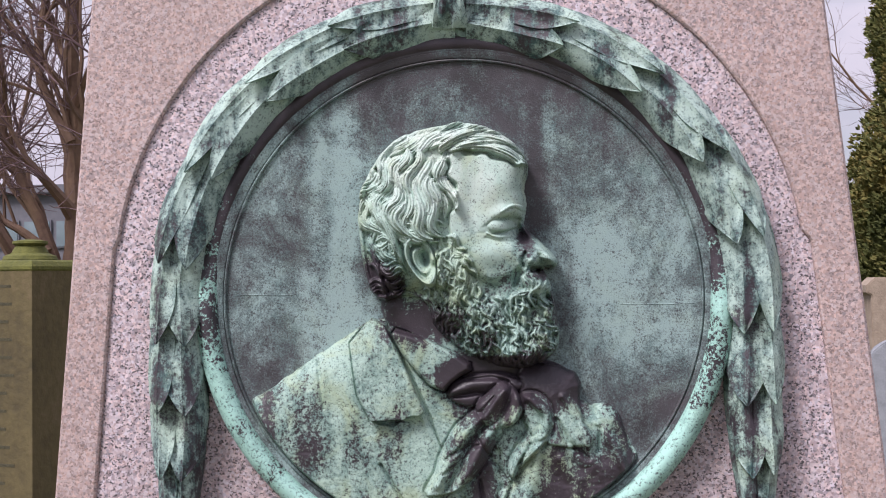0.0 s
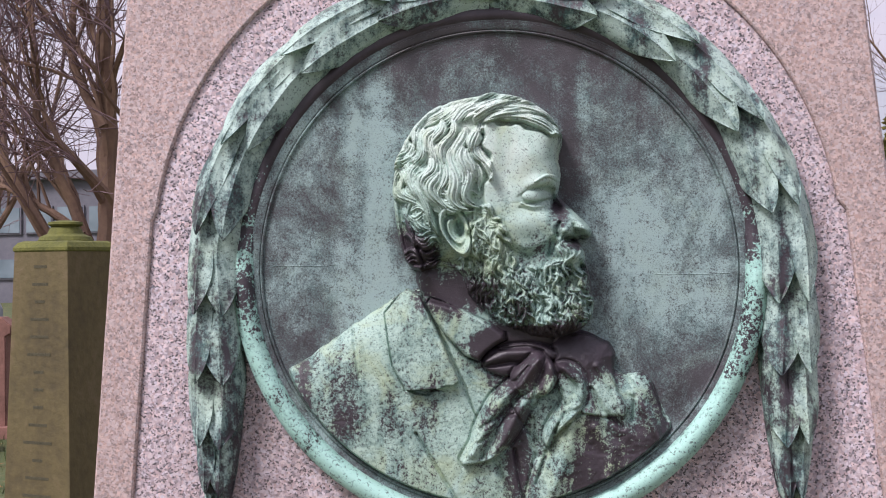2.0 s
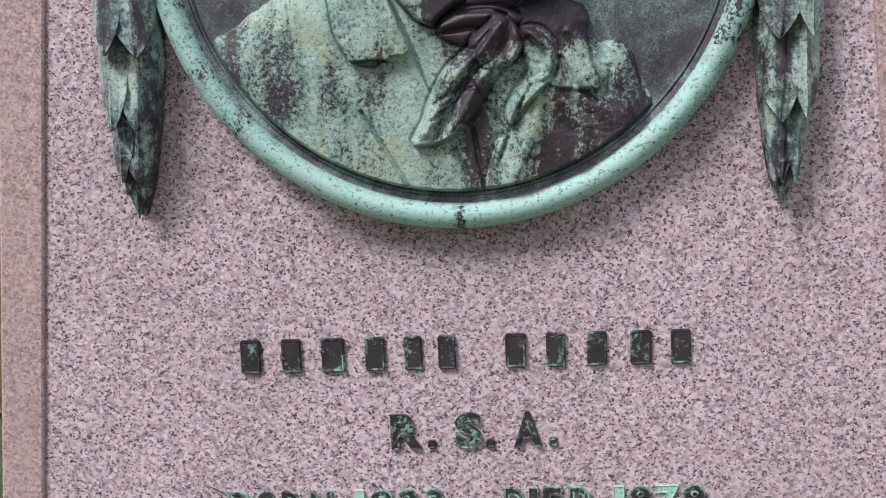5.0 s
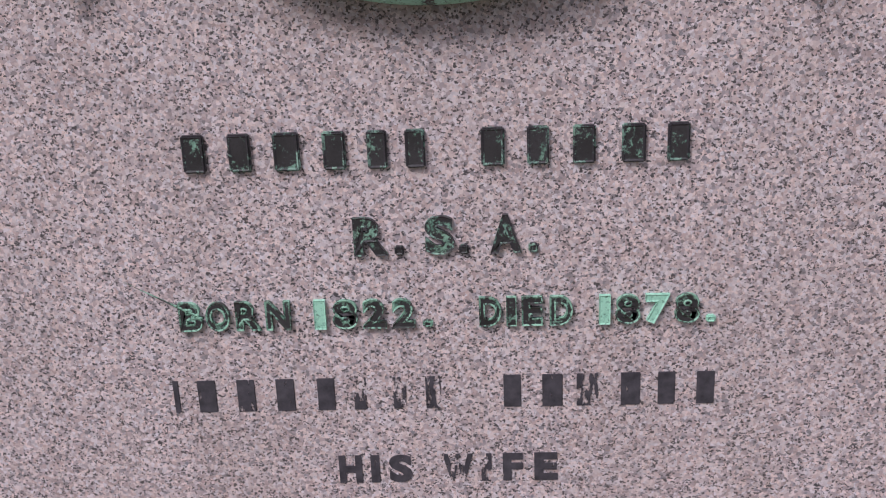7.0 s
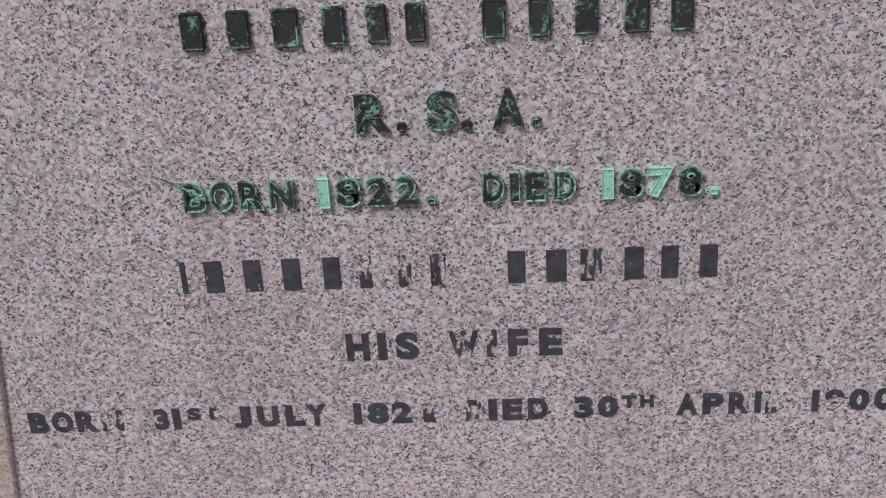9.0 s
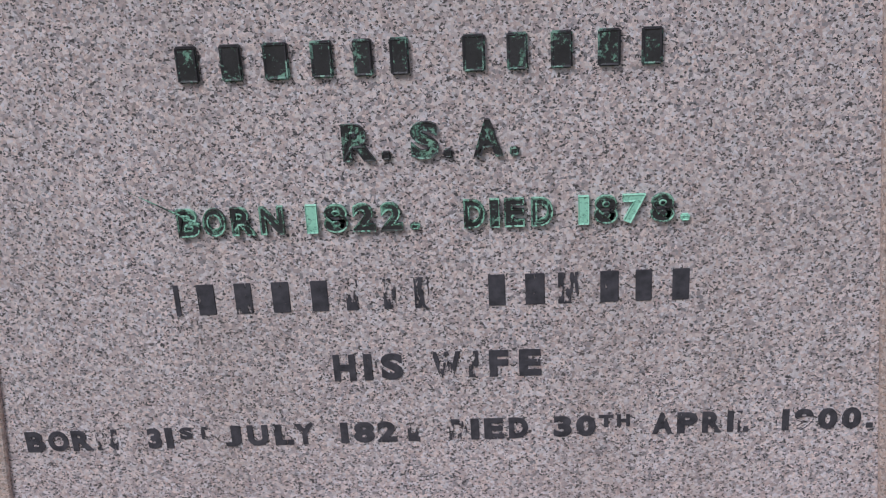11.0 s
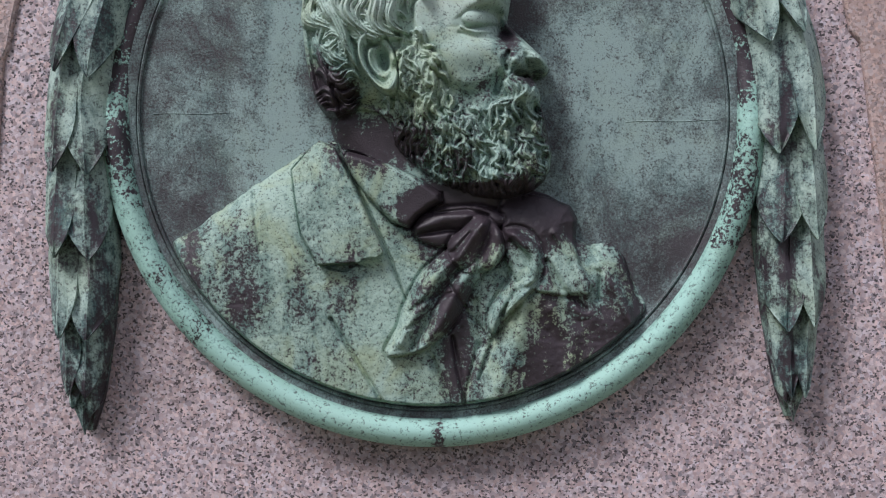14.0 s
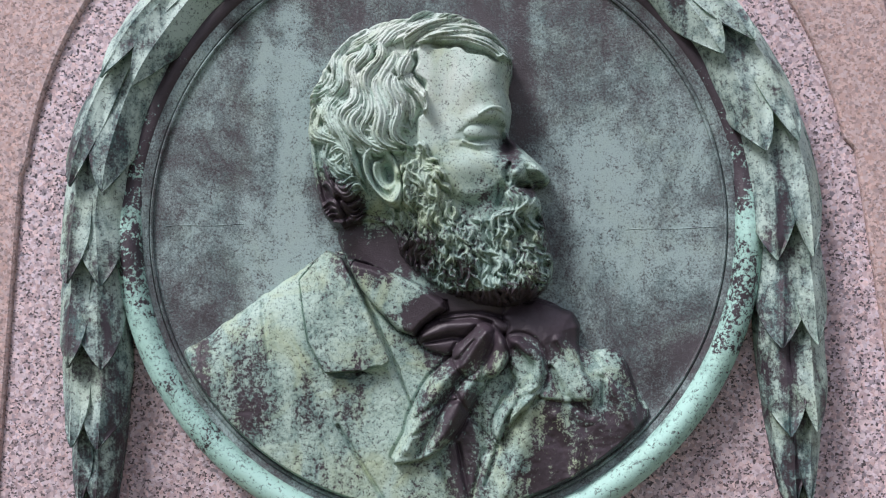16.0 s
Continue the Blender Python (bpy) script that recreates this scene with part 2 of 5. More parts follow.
# on the coat and neckcloth
COAT_WEAR = [(0.15, 1.39, 0.05, 0.045, -0.14), (-0.012, 1.355, 0.03, 0.045, -0.14), (0.02, 1.435, 0.07, 0.035, -0.4), (0.14, 1.285, 0.08, 0.05, -0.22), (0.1, 1.45, 0.05, 0.03, -0.45),
             (0.02, 1.33, 0.03, 0.04, -0.25), (-0.18, 1.44, 0.07, 0.06, 0.2), (-0.24, 1.345, 0.06, 0.025, -0.15), (-0.24, 1.42, 0.04, 0.03, -0.12), (-0.14, 1.37, 0.07, 0.03, -0.12),
             (0.05, 1.29, 0.03, 0.05, 0.2), (-0.02, 1.452, 0.03, 0.022, -0.45), (0.16, 1.3, 0.06, 0.06, -0.18), (0.03, 1.27, 0.04, 0.04, -0.25), (-0.27, 1.4, 0.04, 0.05, -0.05)]
# the last list paints brighter highlights on hair, fringe and face
bronze_bust = patina("bust_patina_shade", 0.045, FACE_WEAR_SHADE + BEARD_WEAR_SHADE + COAT_WEAR, 0.75, (0.37, 0.510, 0.445), (0.118, 0.214, 0.195), 0.40, 0.6, 1.2, 0.8, 0.09, BROWN, 1.35, 430.0, 0.95, 150.0, 0.36, [(-0.06, 1.72, 0.10, 0.06, 0.65), (0.025, 1.70, 0.05, 0.04, 0.14), (0.00, 1.77, 0.08, 0.02, 0.6), (0.03, 1.63, 0.05, 0.05, 0.10)])
# upper half browned to paint in the shade between plate and wreath
bronze_rim = patina("rim_patina_shaded", 0.16, [(-0.02, 1.19, 0.4, 0.14, 0.38), (-0.02, 1.9, 0.5, 0.33, -0.75), (-0.014, 1.2, 0.009, 0.03, -0.75), (0.23, 1.30, 0.04, 0.05, -0.22), (-0.27, 1.31, 0.04, 0.05, -0.16)], 1.15, (0.38, 0.63, 0.56), (0.24, 0.42, 0.37), 0.1, 0.6, 1.4, 0.1)
bronze_leaf = patina("leaf_patina", -0.06, [(-0.40, 1.30, 0.07, 0.16, -0.20), (0.37, 1.28, 0.07, 0.14, -0.20), (0.34, 1.68, 0.12, 0.16, 0.12), (-0.36, 1.72, 0.12, 0.14, 0.08), (-0.02, 1.95, 0.3, 0.06, 0.08)], 0.75, (0.40, 0.525, 0.475), (0.055, 0.118, 0.118), 0.62, 0.6, 1.3, 0.3, 0.15, BROWN, 0.9, 330.0, 1.7, 85.0, 0.29)
bronze_core = patina("stem_patina", -0.06, [], 0.5, (0.30, 0.42, 0.38), (0.07, 0.14, 0.135), 0.4, 0.6, 1.4, 0.3, 0.12)
bronze_dark = patina("letter_bronze", -0.15, [], 0.7, (0.27, 0.42, 0.36), (0.09, 0.17, 0.15), 0.05, 0.42, 2.2, 0.2, 0.05, (0.035, 0.030, 0.038))
bronze_pale = patina("bright_letter_bronze", 0.30, [], 0.5, (0.36, 0.66, 0.53), (0.17, 0.40, 0.31), 0.05, 0.45, 2.6, 0.0, 0.05, (0.035, 0.035, 0.035))
bronze_green = patina("small_letter_bronze", -0.02, [], 0.9, (0.31, 0.53, 0.42), (0.12, 0.27, 0.21), 0.05, 0.45, 2.6, 0.0, 0.05, (0.035, 0.035, 0.035))


bronze_bare = patina("letter_face_bronze", -0.20, [], 0.7, (0.25, 0.42, 0.34), (0.07, 0.15, 0.12), 0.05, 0.42, 2.6, 0.1, 0.06, (0.035, 0.031, 0.036))


def lead(name, lost):
    n = Nodes(name, 0.6)
    col = n.ramp(n.noise(60, 4), [(0.3, (0.030, 0.026, 0.036)), (0.7, (0.085, 0.075, 0.095))])
    if lost:
        gone = n.ramp(n.noise(70, 3, 0.6, n.scaled(1.6, 1, 0.5)), [(lost - 0.03, 1.0), (lost + 0.03, 0.0)])
        n.put(n.bsdf.inputs["Alpha"], n.math("SUBTRACT", 1.0, gone))
    n.bump(n.noise(300, 3), 0.4, 0.001)
    return n.done(col)


lead_whole, lead_worn = lead("lead_inlay", 0.34), lead("worn_lead_inlay", 0.49)


def rough_stuff(name, stops, scale, rough=0.85, bump=0.5, dist=0.01, detail=6, stretch=(1, 1, 1)):
    n = Nodes(name, rough)
    f = n.noise(scale, detail, 0.65, n.scaled(*stretch))
    f2 = n.noise(scale * 9, 4, 0.6)
    col = n.ramp(n.math("ADD", n.math("MULTIPLY", f, 0.7), n.math("MULTIPLY", f2, 0.3)), stops)
    n.bump(n.math("ADD", f, f2), bump, dist)
    return n.done(col)


mossy_stone = rough_stuff("mossy_sandstone", [(0.3, (0.055, 0.042, 0.022)), (0.5, (0.115, 0.09, 0.038)), (0.65, (0.16, 0.115, 0.065))], 3.0, stretch=(1, 1, 0.35))
moss = rough_stuff("green_moss", [(0.3, (0.05, 0.055, 0.012)), (0.7, (0.17, 0.17, 0.035))], 8.0)
dark_writing = rough_stuff("worn_cut_letters", [(0.3, (0.05, 0.045, 0.025)), (0.7, (0.085, 0.075, 0.04))], 40.0)
bark = rough_stuff("bark", [(0.3, (0.085, 0.052, 0.04)), (0.5, (0.165, 0.10, 0.07)), (0.7, (0.25, 0.16, 0.10))], 2.2, stretch=(1, 1, 0.4))
twig_bark = rough_stuff("twig_bark", [(0.3, (0.12, 0.075, 0.085)), (0.7, (0.22, 0.14, 0.145))], 3.0)
conifer_leaf = rough_stuff("conifer_sprays", [(0.35, (0.045, 0.06, 0.016)), (0.5, (0.11, 0.115, 0.03)), (0.65, (0.24, 0.17, 0.05))], 2.5)
grey_stone = rough_stuff("grey_granite", [(0.3, (0.20, 0.21, 0.23)), (0.7, (0.33, 0.34, 0.37))], 12.0)
buff_stone = rough_stuff("buff_sandstone", [(0.3, (0.20, 0.15, 0.11)), (0.7, (0.40, 0.32, 0.25))], 6.0)
red_stone = rough_stuff("red_sandstone", [(0.3, (0.13, 0.06, 0.045)), (0.7, (0.30, 0.15, 0.12))], 5.0)
ground_mat = rough_stuff("grass_and_fallen_leaves", [(0.3, (0.06, 0.04, 0.02)), (0.45, (0.05, 0.07, 0.02)), (0.55, (0.08, 0.09, 0.03)), (0.68, (0.26, 0.10, 0.04))], 1.3, 0.95, 0.6, 0.04)
slate = rough_stuff("grey_cladding", [(0.3, (0.10, 0.10, 0.12)), (0.7, (0.17, 0.165, 0.19))], 0.6)
glass_n = Nodes("window_glass", 0.08)
glass_n.bsdf.inputs["Specular IOR Level"].default_value = 1.0
window_glass = glass_n.done(glass_n.ramp(glass_n.noise(0.5, 3), [(0.3, (0.10, 0.14, 0.17)), (0.7, (0.22, 0.28, 0.32))]))


# ---- mesh helpers ----
def mesh_of(bm, name, material, smooth=False):
    me = bpy.data.meshes.new(name)
    bm.normal_update()
    bm.to_mesh(me)
    bm.free()
    me.materials.append(material)
    if smooth:
        me.polygons.foreach_set("use_smooth", [True] * len(me.polygons))
        me.set_sharp_from_angle(angle=radians(38))
    return me


def part(name, bm, material, parent=None, label="", smooth=False):
    ob = new(name, mesh_of(bm, name, material, smooth))
    if parent:
        ob.parent = parent
    return tagged(ob, label)


def thing(name, label, category, group="", kind="", at=None):
    ob = new(name)
    ob.empty_display_size = 0.05
    if at:
        ob.matrix_world = at
    return tagged(ob, label, category, group, kind)


def box_bm(x0, x1, y0, y1, z0, z1, bevel=0.0, top=1.0):
    """A block; top narrows its upper face."""
    bm = bmesh.new()
    cx, cy = (x0 + x1) / 2, (y0 + y1) / 2
    vs = []
    for z, k in ((z0, 1.0), (z1, top)):
        for x, y in ((x0, y0), (x1, y0), (x1, y1), (x0, y1)):
            vs.append(bm.verts.new((cx + (x - cx) * k, cy + (y - cy) * k, z)))
    for q in ((3, 2, 1, 0), (4, 5, 6, 7), (0, 1, 5, 4), (1, 2, 6, 5), (2, 3, 7, 6), (3, 0, 4, 7)):
        bm.faces.new([vs[i] for i in q])
    if bevel:
        bmesh.ops.bevel(bm, geom=list(bm.edges), offset=bevel, segments=2, affect="EDGES")
    return bm


def lathe_bm(profile, sides=32, turn=0.0, bm=None, cx=0.0, cy=0.0):
    """A turned (or, with few sides, a prismatic) form round the z axis from (radius, z) pairs."""
    bm = bm or bmesh.new()
    rings = []
    for r, z in profile:
        rings.append([bm.verts.new((cx + r * math.cos(turn + math.tau * i / sides), cy + r * math.sin(turn + math.tau * i / sides), z)) for i in range(sides)])
    for a, b in zip(rings, rings[1:]):
        for i in range(sides):
            j = (i + 1) % sides
            bm.faces.new((a[i], a[j], b[j], b[i]))
    bm.faces.new(list(reversed(rings[0])))
    bm.faces.new(rings[-1])
    return bm


def tube_into(bm, points, radii, sides=6):
    """A tapered limb along points."""
    rings = []
    for i, p in enumerate(points):
        d = (points[min(i + 1, len(points) - 1)] - points[max(i - 1, 0)]).normalized()
        u = d.cross(Vector((0.31, 0.9, 0.2))).normalized()
        v = d.cross(u)
        rings.append([bm.verts.new(p + radii[i] * (u * math.cos(math.tau * k / sides) + v * math.sin(math.tau * k / sides))) for k in range(sides)])
    for a, b in zip(rings, rings[1:]):
        for k in range(sides):
            bm.faces.new((a[k], a[(k + 1) % sides], b[(k + 1) % sides], b[k]))
    bm.faces.new(rings[-1])
    bm.faces.new(list(reversed(rings[0])))


def revolve_ring(profile, cx, cz, segs=180, start=0.0, end=math.tau, flat=1.0):
    """A ring standing upright on the front, from (radius, y) pairs; the profile is closed."""
    bm = bmesh.new()
    full = abs(end - start - math.tau) < 1e-6
    n = segs if full else segs + 1
    rings = []
    for i in range(n):
        a = start + (end - start) * i / segs
        k = 1.0 + (flat - 1.0) * min(1.0, max(0.0, (math.sin(a) + 0.05) / 0.2))
        rings.append([bm.verts.new((cx + r * math.cos(a), y * k, cz + r * math.sin(a))) for r, y in profile])
    m = len(profile)
    for i in range(segs):
        a, b = rings[i], rings[(i + 1) % n]
        for k in range(m):
            bm.faces.new((a[k], a[(k + 1) % m], b[(k + 1) % m], b[k]))
    return bm


# ---- the ground ----
def ground_bm():
    bm = bmesh.new()
    n = 60
    edge = [math.copysign(abs(u) ** 3, u) * 700 for u in np.linspace(-1, 1, n + 1)]
    grid = [[bm.verts.new((x, y, 0.0 if math.hypot(x, y) < 2.5 else 0.05 * noise.noise(Vector((x * 0.3, y * 0.3, 0))))) for x in edge] for y in edge]
    for j in range(n):
        for i in range(n):
            bm.faces.new((grid[j][i], grid[j][i + 1], grid[j + 1][i + 1], grid[j + 1][i]))
    return bm


tagged(part("ground", ground_bm(), ground_mat, smooth=True), "rough cemetery grass strewn with fallen leaves", "ground", kind="structure")

# ---- the monument ----
AXIS, PANEL_Y, BORDER_Y = -0.028, 0.0, -0.0065
ARCH_Z, ARCH_R, PANEL_FOOT = 1.573, 0.478, 0.358
MED_X, MED_Z = -0.0205, 1.5585


def edge_half(z, side):
    """Half the width of the stone's front at a height, on one side (1: right, -1: left)."""
    return 0.547 + 0.110 * (1.6 - z) if side > 0 else 0.5405 + 0.078 * (1.6 - z)


def groove_half(z, side):
    return 0.4875 + 0.111 * (1.6 - z) if side > 0 else 0.482 + 0.081 * (1.6 - z)


def panel_outline(grow=0.0):
    """The sunk panel: straight tapering sides, a small shoulder, and a round head."""
    pts = []
    for z in np.linspace(PANEL_FOOT - grow, 1.632, 14):
        pts.append((groove_half(z, 1) + grow, z))
    a0 = math.asin((1.646 - ARCH_Z) / ARCH_R)
    for a in np.linspace(a0, math.pi - a0, 60):
        pts.append(((ARCH_R + grow) * math.cos(a), ARCH_Z + (ARCH_R + grow) * math.sin(a)))
    for z in np.linspace(1.632, PANEL_FOOT - grow, 14):
        pts.append((-groove_half(z, -1) - grow, z))
    return [(AXIS + x, z + (0.034 * x if z < PANEL_FOOT + 0.001 else 0.0)) for x, z in pts]


monument = thing("monument", "tapering pink granite memorial stone with a sunk round-headed panel", "monument", at=pose(AXIS, 0.35, 0))


def under(ob, parent):
    """Hang ob under a parent that does not stand at the origin, keeping its place."""
    ob.parent = parent
    ob.matrix_parent_inverse = parent.matrix_basis.inverted()
    return ob


def die_bm():
    bm = bmesh.new()
    z0, z1, back = 0.24, 2.26, 0.72
    inner = [bm.verts.new((x, BORDER_Y, z)) for x, z in panel_outline(0.0025)]
    sunk = [bm.verts.new((x, PANEL_Y + 0.003, z)) for x, z in panel_outline(-0.0015)]
    lip = [bm.verts.new((x, BORDER_Y + 0.002, z)) for x, z in panel_outline(0.0)]
    outer = []
    steps = 24
    for i in range(steps + 1):
        z = z0 + (z1 - z0) * i / steps
        outer.append(bm.verts.new((AXIS + edge_half(z, 1) - 0.004, BORDER_Y, z)))
    for i in range(steps, -1, -1):
        z = z0 + (z1 - z0) * i / steps
        outer.append(bm.verts.new((AXIS - edge_half(z, -1) + 0.004, BORDER_Y, z)))
    loops = []
    for ring in (inner, outer):
        for a, b in zip(ring, ring[1:] + ring[:1]):
            loops.append(bm.edges.new((a, b)))
    bmesh.ops.triangle_fill(bm, use_beauty=True, use_dissolve=False, edges=loops, normal=(0, -1, 0))
    n = len(inner)
    for a, b in ((inner, lip), (lip, sunk)):
        for i in range(n):
            j = (i + 1) % n
            bm.faces.new((a[i], a[j], b[j], b[i]))
    rings = [outer]
    k = len(outer)
    for dx, y in ((0.0, BORDER_Y + 0.004), (0.0, back)):
        ring = []
        for i, v in enumerate(outer):
            s = 1 if i <= steps else -1
            ring.append(bm.verts.new((v.co.x + s * 0.004, y, v.co.z)))
        rings.append(ring)
    for a, b in zip(rings, rings[1:]):
        for i in range(k):
            j = (i + 1) % k
            bm.faces.new((a[i], b[i], b[j], a[j]))
    bm.faces.new(list(reversed(rings[-1])))
    bmesh.ops.recalc_face_normals(bm, faces=bm.faces)
    return bm


def panel_bm():
    bm = bmesh.new()
    pts = panel_outline(-0.0012)
    vs = [bm.verts.new((x, PANEL_Y, z)) for x, z in pts]
    backs = [bm.verts.new((x, PANEL_Y + 0.02, z)) for x, z in pts]
    n = len(vs)
    half = n // 2
    for i in range(half - (0 if n % 2 else 1)):
        j = n - 1 - i
        if i + 1 < j - 1:
            bm.faces.new((vs[i], vs[i + 1], vs[j - 1], vs[j]))
    for i in range(n):
        j = (i + 1) % n
        bm.faces.new((vs[i], vs[j], backs[j], backs[i]))
    bmesh.ops.recalc_face_normals(bm, faces=bm.faces)
    return bm


under(part("die", die_bm(), granite_border), monument)
under(part("panel", panel_bm(), granite_panel, label="paler speckled granite panel"), monument)
under(part("plinth", box_bm(AXIS - 0.80, AXIS + 0.80, -0.16, 0.90, -0.10, 0.25, 0.012), granite_border), monument)
under(part("capstone", box_bm(AXIS - 0.53, AXIS + 0.53, -0.06, 0.78, 2.255, 2.50, 0.01, 0.55), granite_border), monument)

def rounded(points, times=2):
    """Corner cutting: an outline with its corners eased."""
    for _ in range(times):
        out = []
        for (ax, az), (bx, bz) in zip(points, points[1:] + points[:1]):
            out += [(0.75 * ax + 0.25 * bx, 0.75 * az + 0.25 * bz), (0.25 * ax + 0.75 * bx, 0.25 * az + 0.75 * bz)]
        points = out
    return points


# ---- the bronze medallion ----
PLATE_Y = -0.022
medallion = thing("medallion", "round verdigris bronze medallion fixed to a granite panel", "medallion", at=pose(MED_X, 0.0, MED_Z))


def plate_bm():
    """A slightly dished disc with a back, so that it has thickness."""
    bm = bmesh.new()
    prof = [(0.342, 0.0), (0.342, PLATE_Y - 0.004), (0.334, PLATE_Y - 0.003), (0.327, PLATE_Y)]
    segs = 160
    rings = [[bm.verts.new((MED_X + r * math.cos(math.tau * i / segs), y, MED_Z + r * math.sin(math.tau * i / segs))) for i in range(segs)] for r, y in prof]
    for r in np.linspace(0.31, 0.02, 15):
        dip = 0.006 * (1 - (r / 0.327) ** 2)
        rings.append([bm.verts.new((MED_X + r * math.cos(math.tau * i / segs), PLATE_Y + dip, MED_Z + r * math.sin(math.tau * i / segs))) for i in range(segs)])
    for a, b in zip(rings, rings[1:]):
        for i in range(segs):
            j = (i + 1) % segs
            bm.faces.new((a[i], a[j], b[j], b[i]))
    bm.faces.new(rings[-1])
    bmesh.ops.recalc_face_normals(bm, faces=bm.faces)
    return bm


under(part("plate", plate_bm(), bronze_plate, label="streaked grey-green bronze plate", smooth=True), medallion)
rim_profile = [(0.3345, 0.0), (0.3345, -0.026), (0.338, -0.035), (0.344, -0.041), (0.351, -0.042), (0.359, -0.039), (0.366, -0.031), (0.368, -0.022), (0.363, -0.013), (0.355, -0.007), (0.355, 0.0)]
under(part("rim", revolve_ring(rounded(rim_profile, 1), MED_X, MED_Z, flat=0.68), bronze_rim, label="pale green rounded bronze rim", smooth=True), medallion)
bead_profile = [(0.3255 + 0.0022 * math.cos(a), PLATE_Y - 0.0010 + 0.0035 * math.sin(a)) for a in np.linspace(0, math.tau, 9)[:-1]]
under(part("inner_bead", revolve_ring(bead_profile, MED_X, MED_Z), bronze_plate, smooth=True), medallion)
cove_profile = [(0.3285, PLATE_Y + 0.006), (0.3285, PLATE_Y - 0.003), (0.331, PLATE_Y - 0.004), (0.337, PLATE_Y - 0.005), (0.340, PLATE_Y + 0.006)]
under(part("inner_fillet", revolve_ring(cove_profile, MED_X, MED_Z), bronze_plate, smooth=True), medallion)
for sx, sz, w in ((-0.285, 1.565, 0.09), (0.245, 1.548, 0.10)):
    line = [(sx + w * (k / 8 - 0.5), sz + 0.0006 * math.sin(k)) for k in range(9)]
    seam = bmesh.new()
    tube_into(seam, [Vector((a, PLATE_Y + 0.0062 - 0.006 * ((a - MED_X) ** 2 + (b - MED_Z) ** 2) / 0.327 ** 2, b)) for a, b in line], [0.0008] * 9, 5)
    under(part("seam", seam, bronze_plate), medallion)


# ---- the relief ----
def lattice(x, z, cell, seed):
    """Smooth noise from -1 to 1 on a lattice of that cell."""
    rng = np.random.RandomState(seed)
    table = rng.uniform(-1, 1, (256, 256))
    u, v = x / cell + 50, z / cell + 50
    i, j = np.floor(u).astype(int), np.floor(v).astype(int)
    fu, fv = u - i, v - j
    fu, fv = fu * fu * fu * (fu * (fu * 6 - 15) + 10), fv * fv * fv * (fv * (fv * 6 - 15) + 10)
    a, b = table[i % 256, j % 256], table[(i + 1) % 256, j % 256]
    c, d = table[i % 256, (j + 1) % 256], table[(i + 1) % 256, (j + 1) % 256]
    return (a * (1 - fu) + b * fu) * (1 - fv) + (c * (1 - fu) + d * fu) * fv


def inside(x, z, pts):
    """Signed distance to a closed outline, positive within."""
    dist = np.full(x.shape, 9.0)
    sign = np.ones(x.shape)
    for (ax, az), (bx, bz) in zip(pts, pts[1:] + pts[:1]):
        ex, ez = bx - ax, bz - az
        wx, wz = x - ax, z - az
        t = np.clip((wx * ex + wz * ez) / (ex * ex + ez * ez), 0, 1)
        dist = np.minimum(dist, np.hypot(wx - ex * t, wz - ez * t))
        c1, c2, c3 = z >= az, z < bz, ex * wz > ez * wx
        flip = (c1 & c2 & c3) | (~c1 & ~c2 & ~c3)
        sign = np.where(flip, -sign, sign)
    return -dist * sign


def step(a, b, v):
    t = np.clip((v - a) / (b - a), 0, 1)
    return t * t * (3 - 2 * t)


def pillow(d, width):
    """A rounded rise from an edge: 0 at the edge, 1 from width inwards."""
    t = np.clip(d / width, 0, 1)
    return np.sqrt(1 - (1 - t) ** 2)


def bell(x, z, cx, cz, rx, rz, turn=0.0):
    c, s = math.cos(turn), math.sin(turn)
    u, v = (x - cx) * c + (z - cz) * s, -(x - cx) * s + (z - cz) * c
    return np.exp(-((u / rx) ** 2 + (v / rz) ** 2))


def stroke(x, z, ax, az, bx, bz, r):
    ex, ez = bx - ax, bz - az
    t = np.clip(((x - ax) * ex + (z - az) * ez) / (ex * ex + ez * ez), 0, 1)
    return np.exp(-(np.hypot(x - ax - ex * t, z - az - ez * t) / r) ** 2)


def ridge(x, z, path, r, rise):
    """A fold along a path, tapering to both ends (a crease where rise is negative)."""
    total = np.zeros_like(x)
    n = len(path) - 1
    for k, ((ax, az), (bx, bz)) in enumerate(zip(path, path[1:])):
        ex, ez = bx - ax, bz - az
        t = np.clip(((x - ax) * ex + (z - az) * ez) / (ex * ex + ez * ez), 0, 1)
        width = r * (0.55 + 0.45 * np.sin(math.pi * np.clip((k + t) / n, 0.05, 0.95)))
        total = np.maximum(total, np.exp(-(np.hypot(x - ax - ex * t, z - az - ez * t) / width) ** 2))
    return rise * total


def locks(phase):
    """Rounded ridges with sharp valleys."""
    return np.abs(np.sin(phase)) ** 0.7


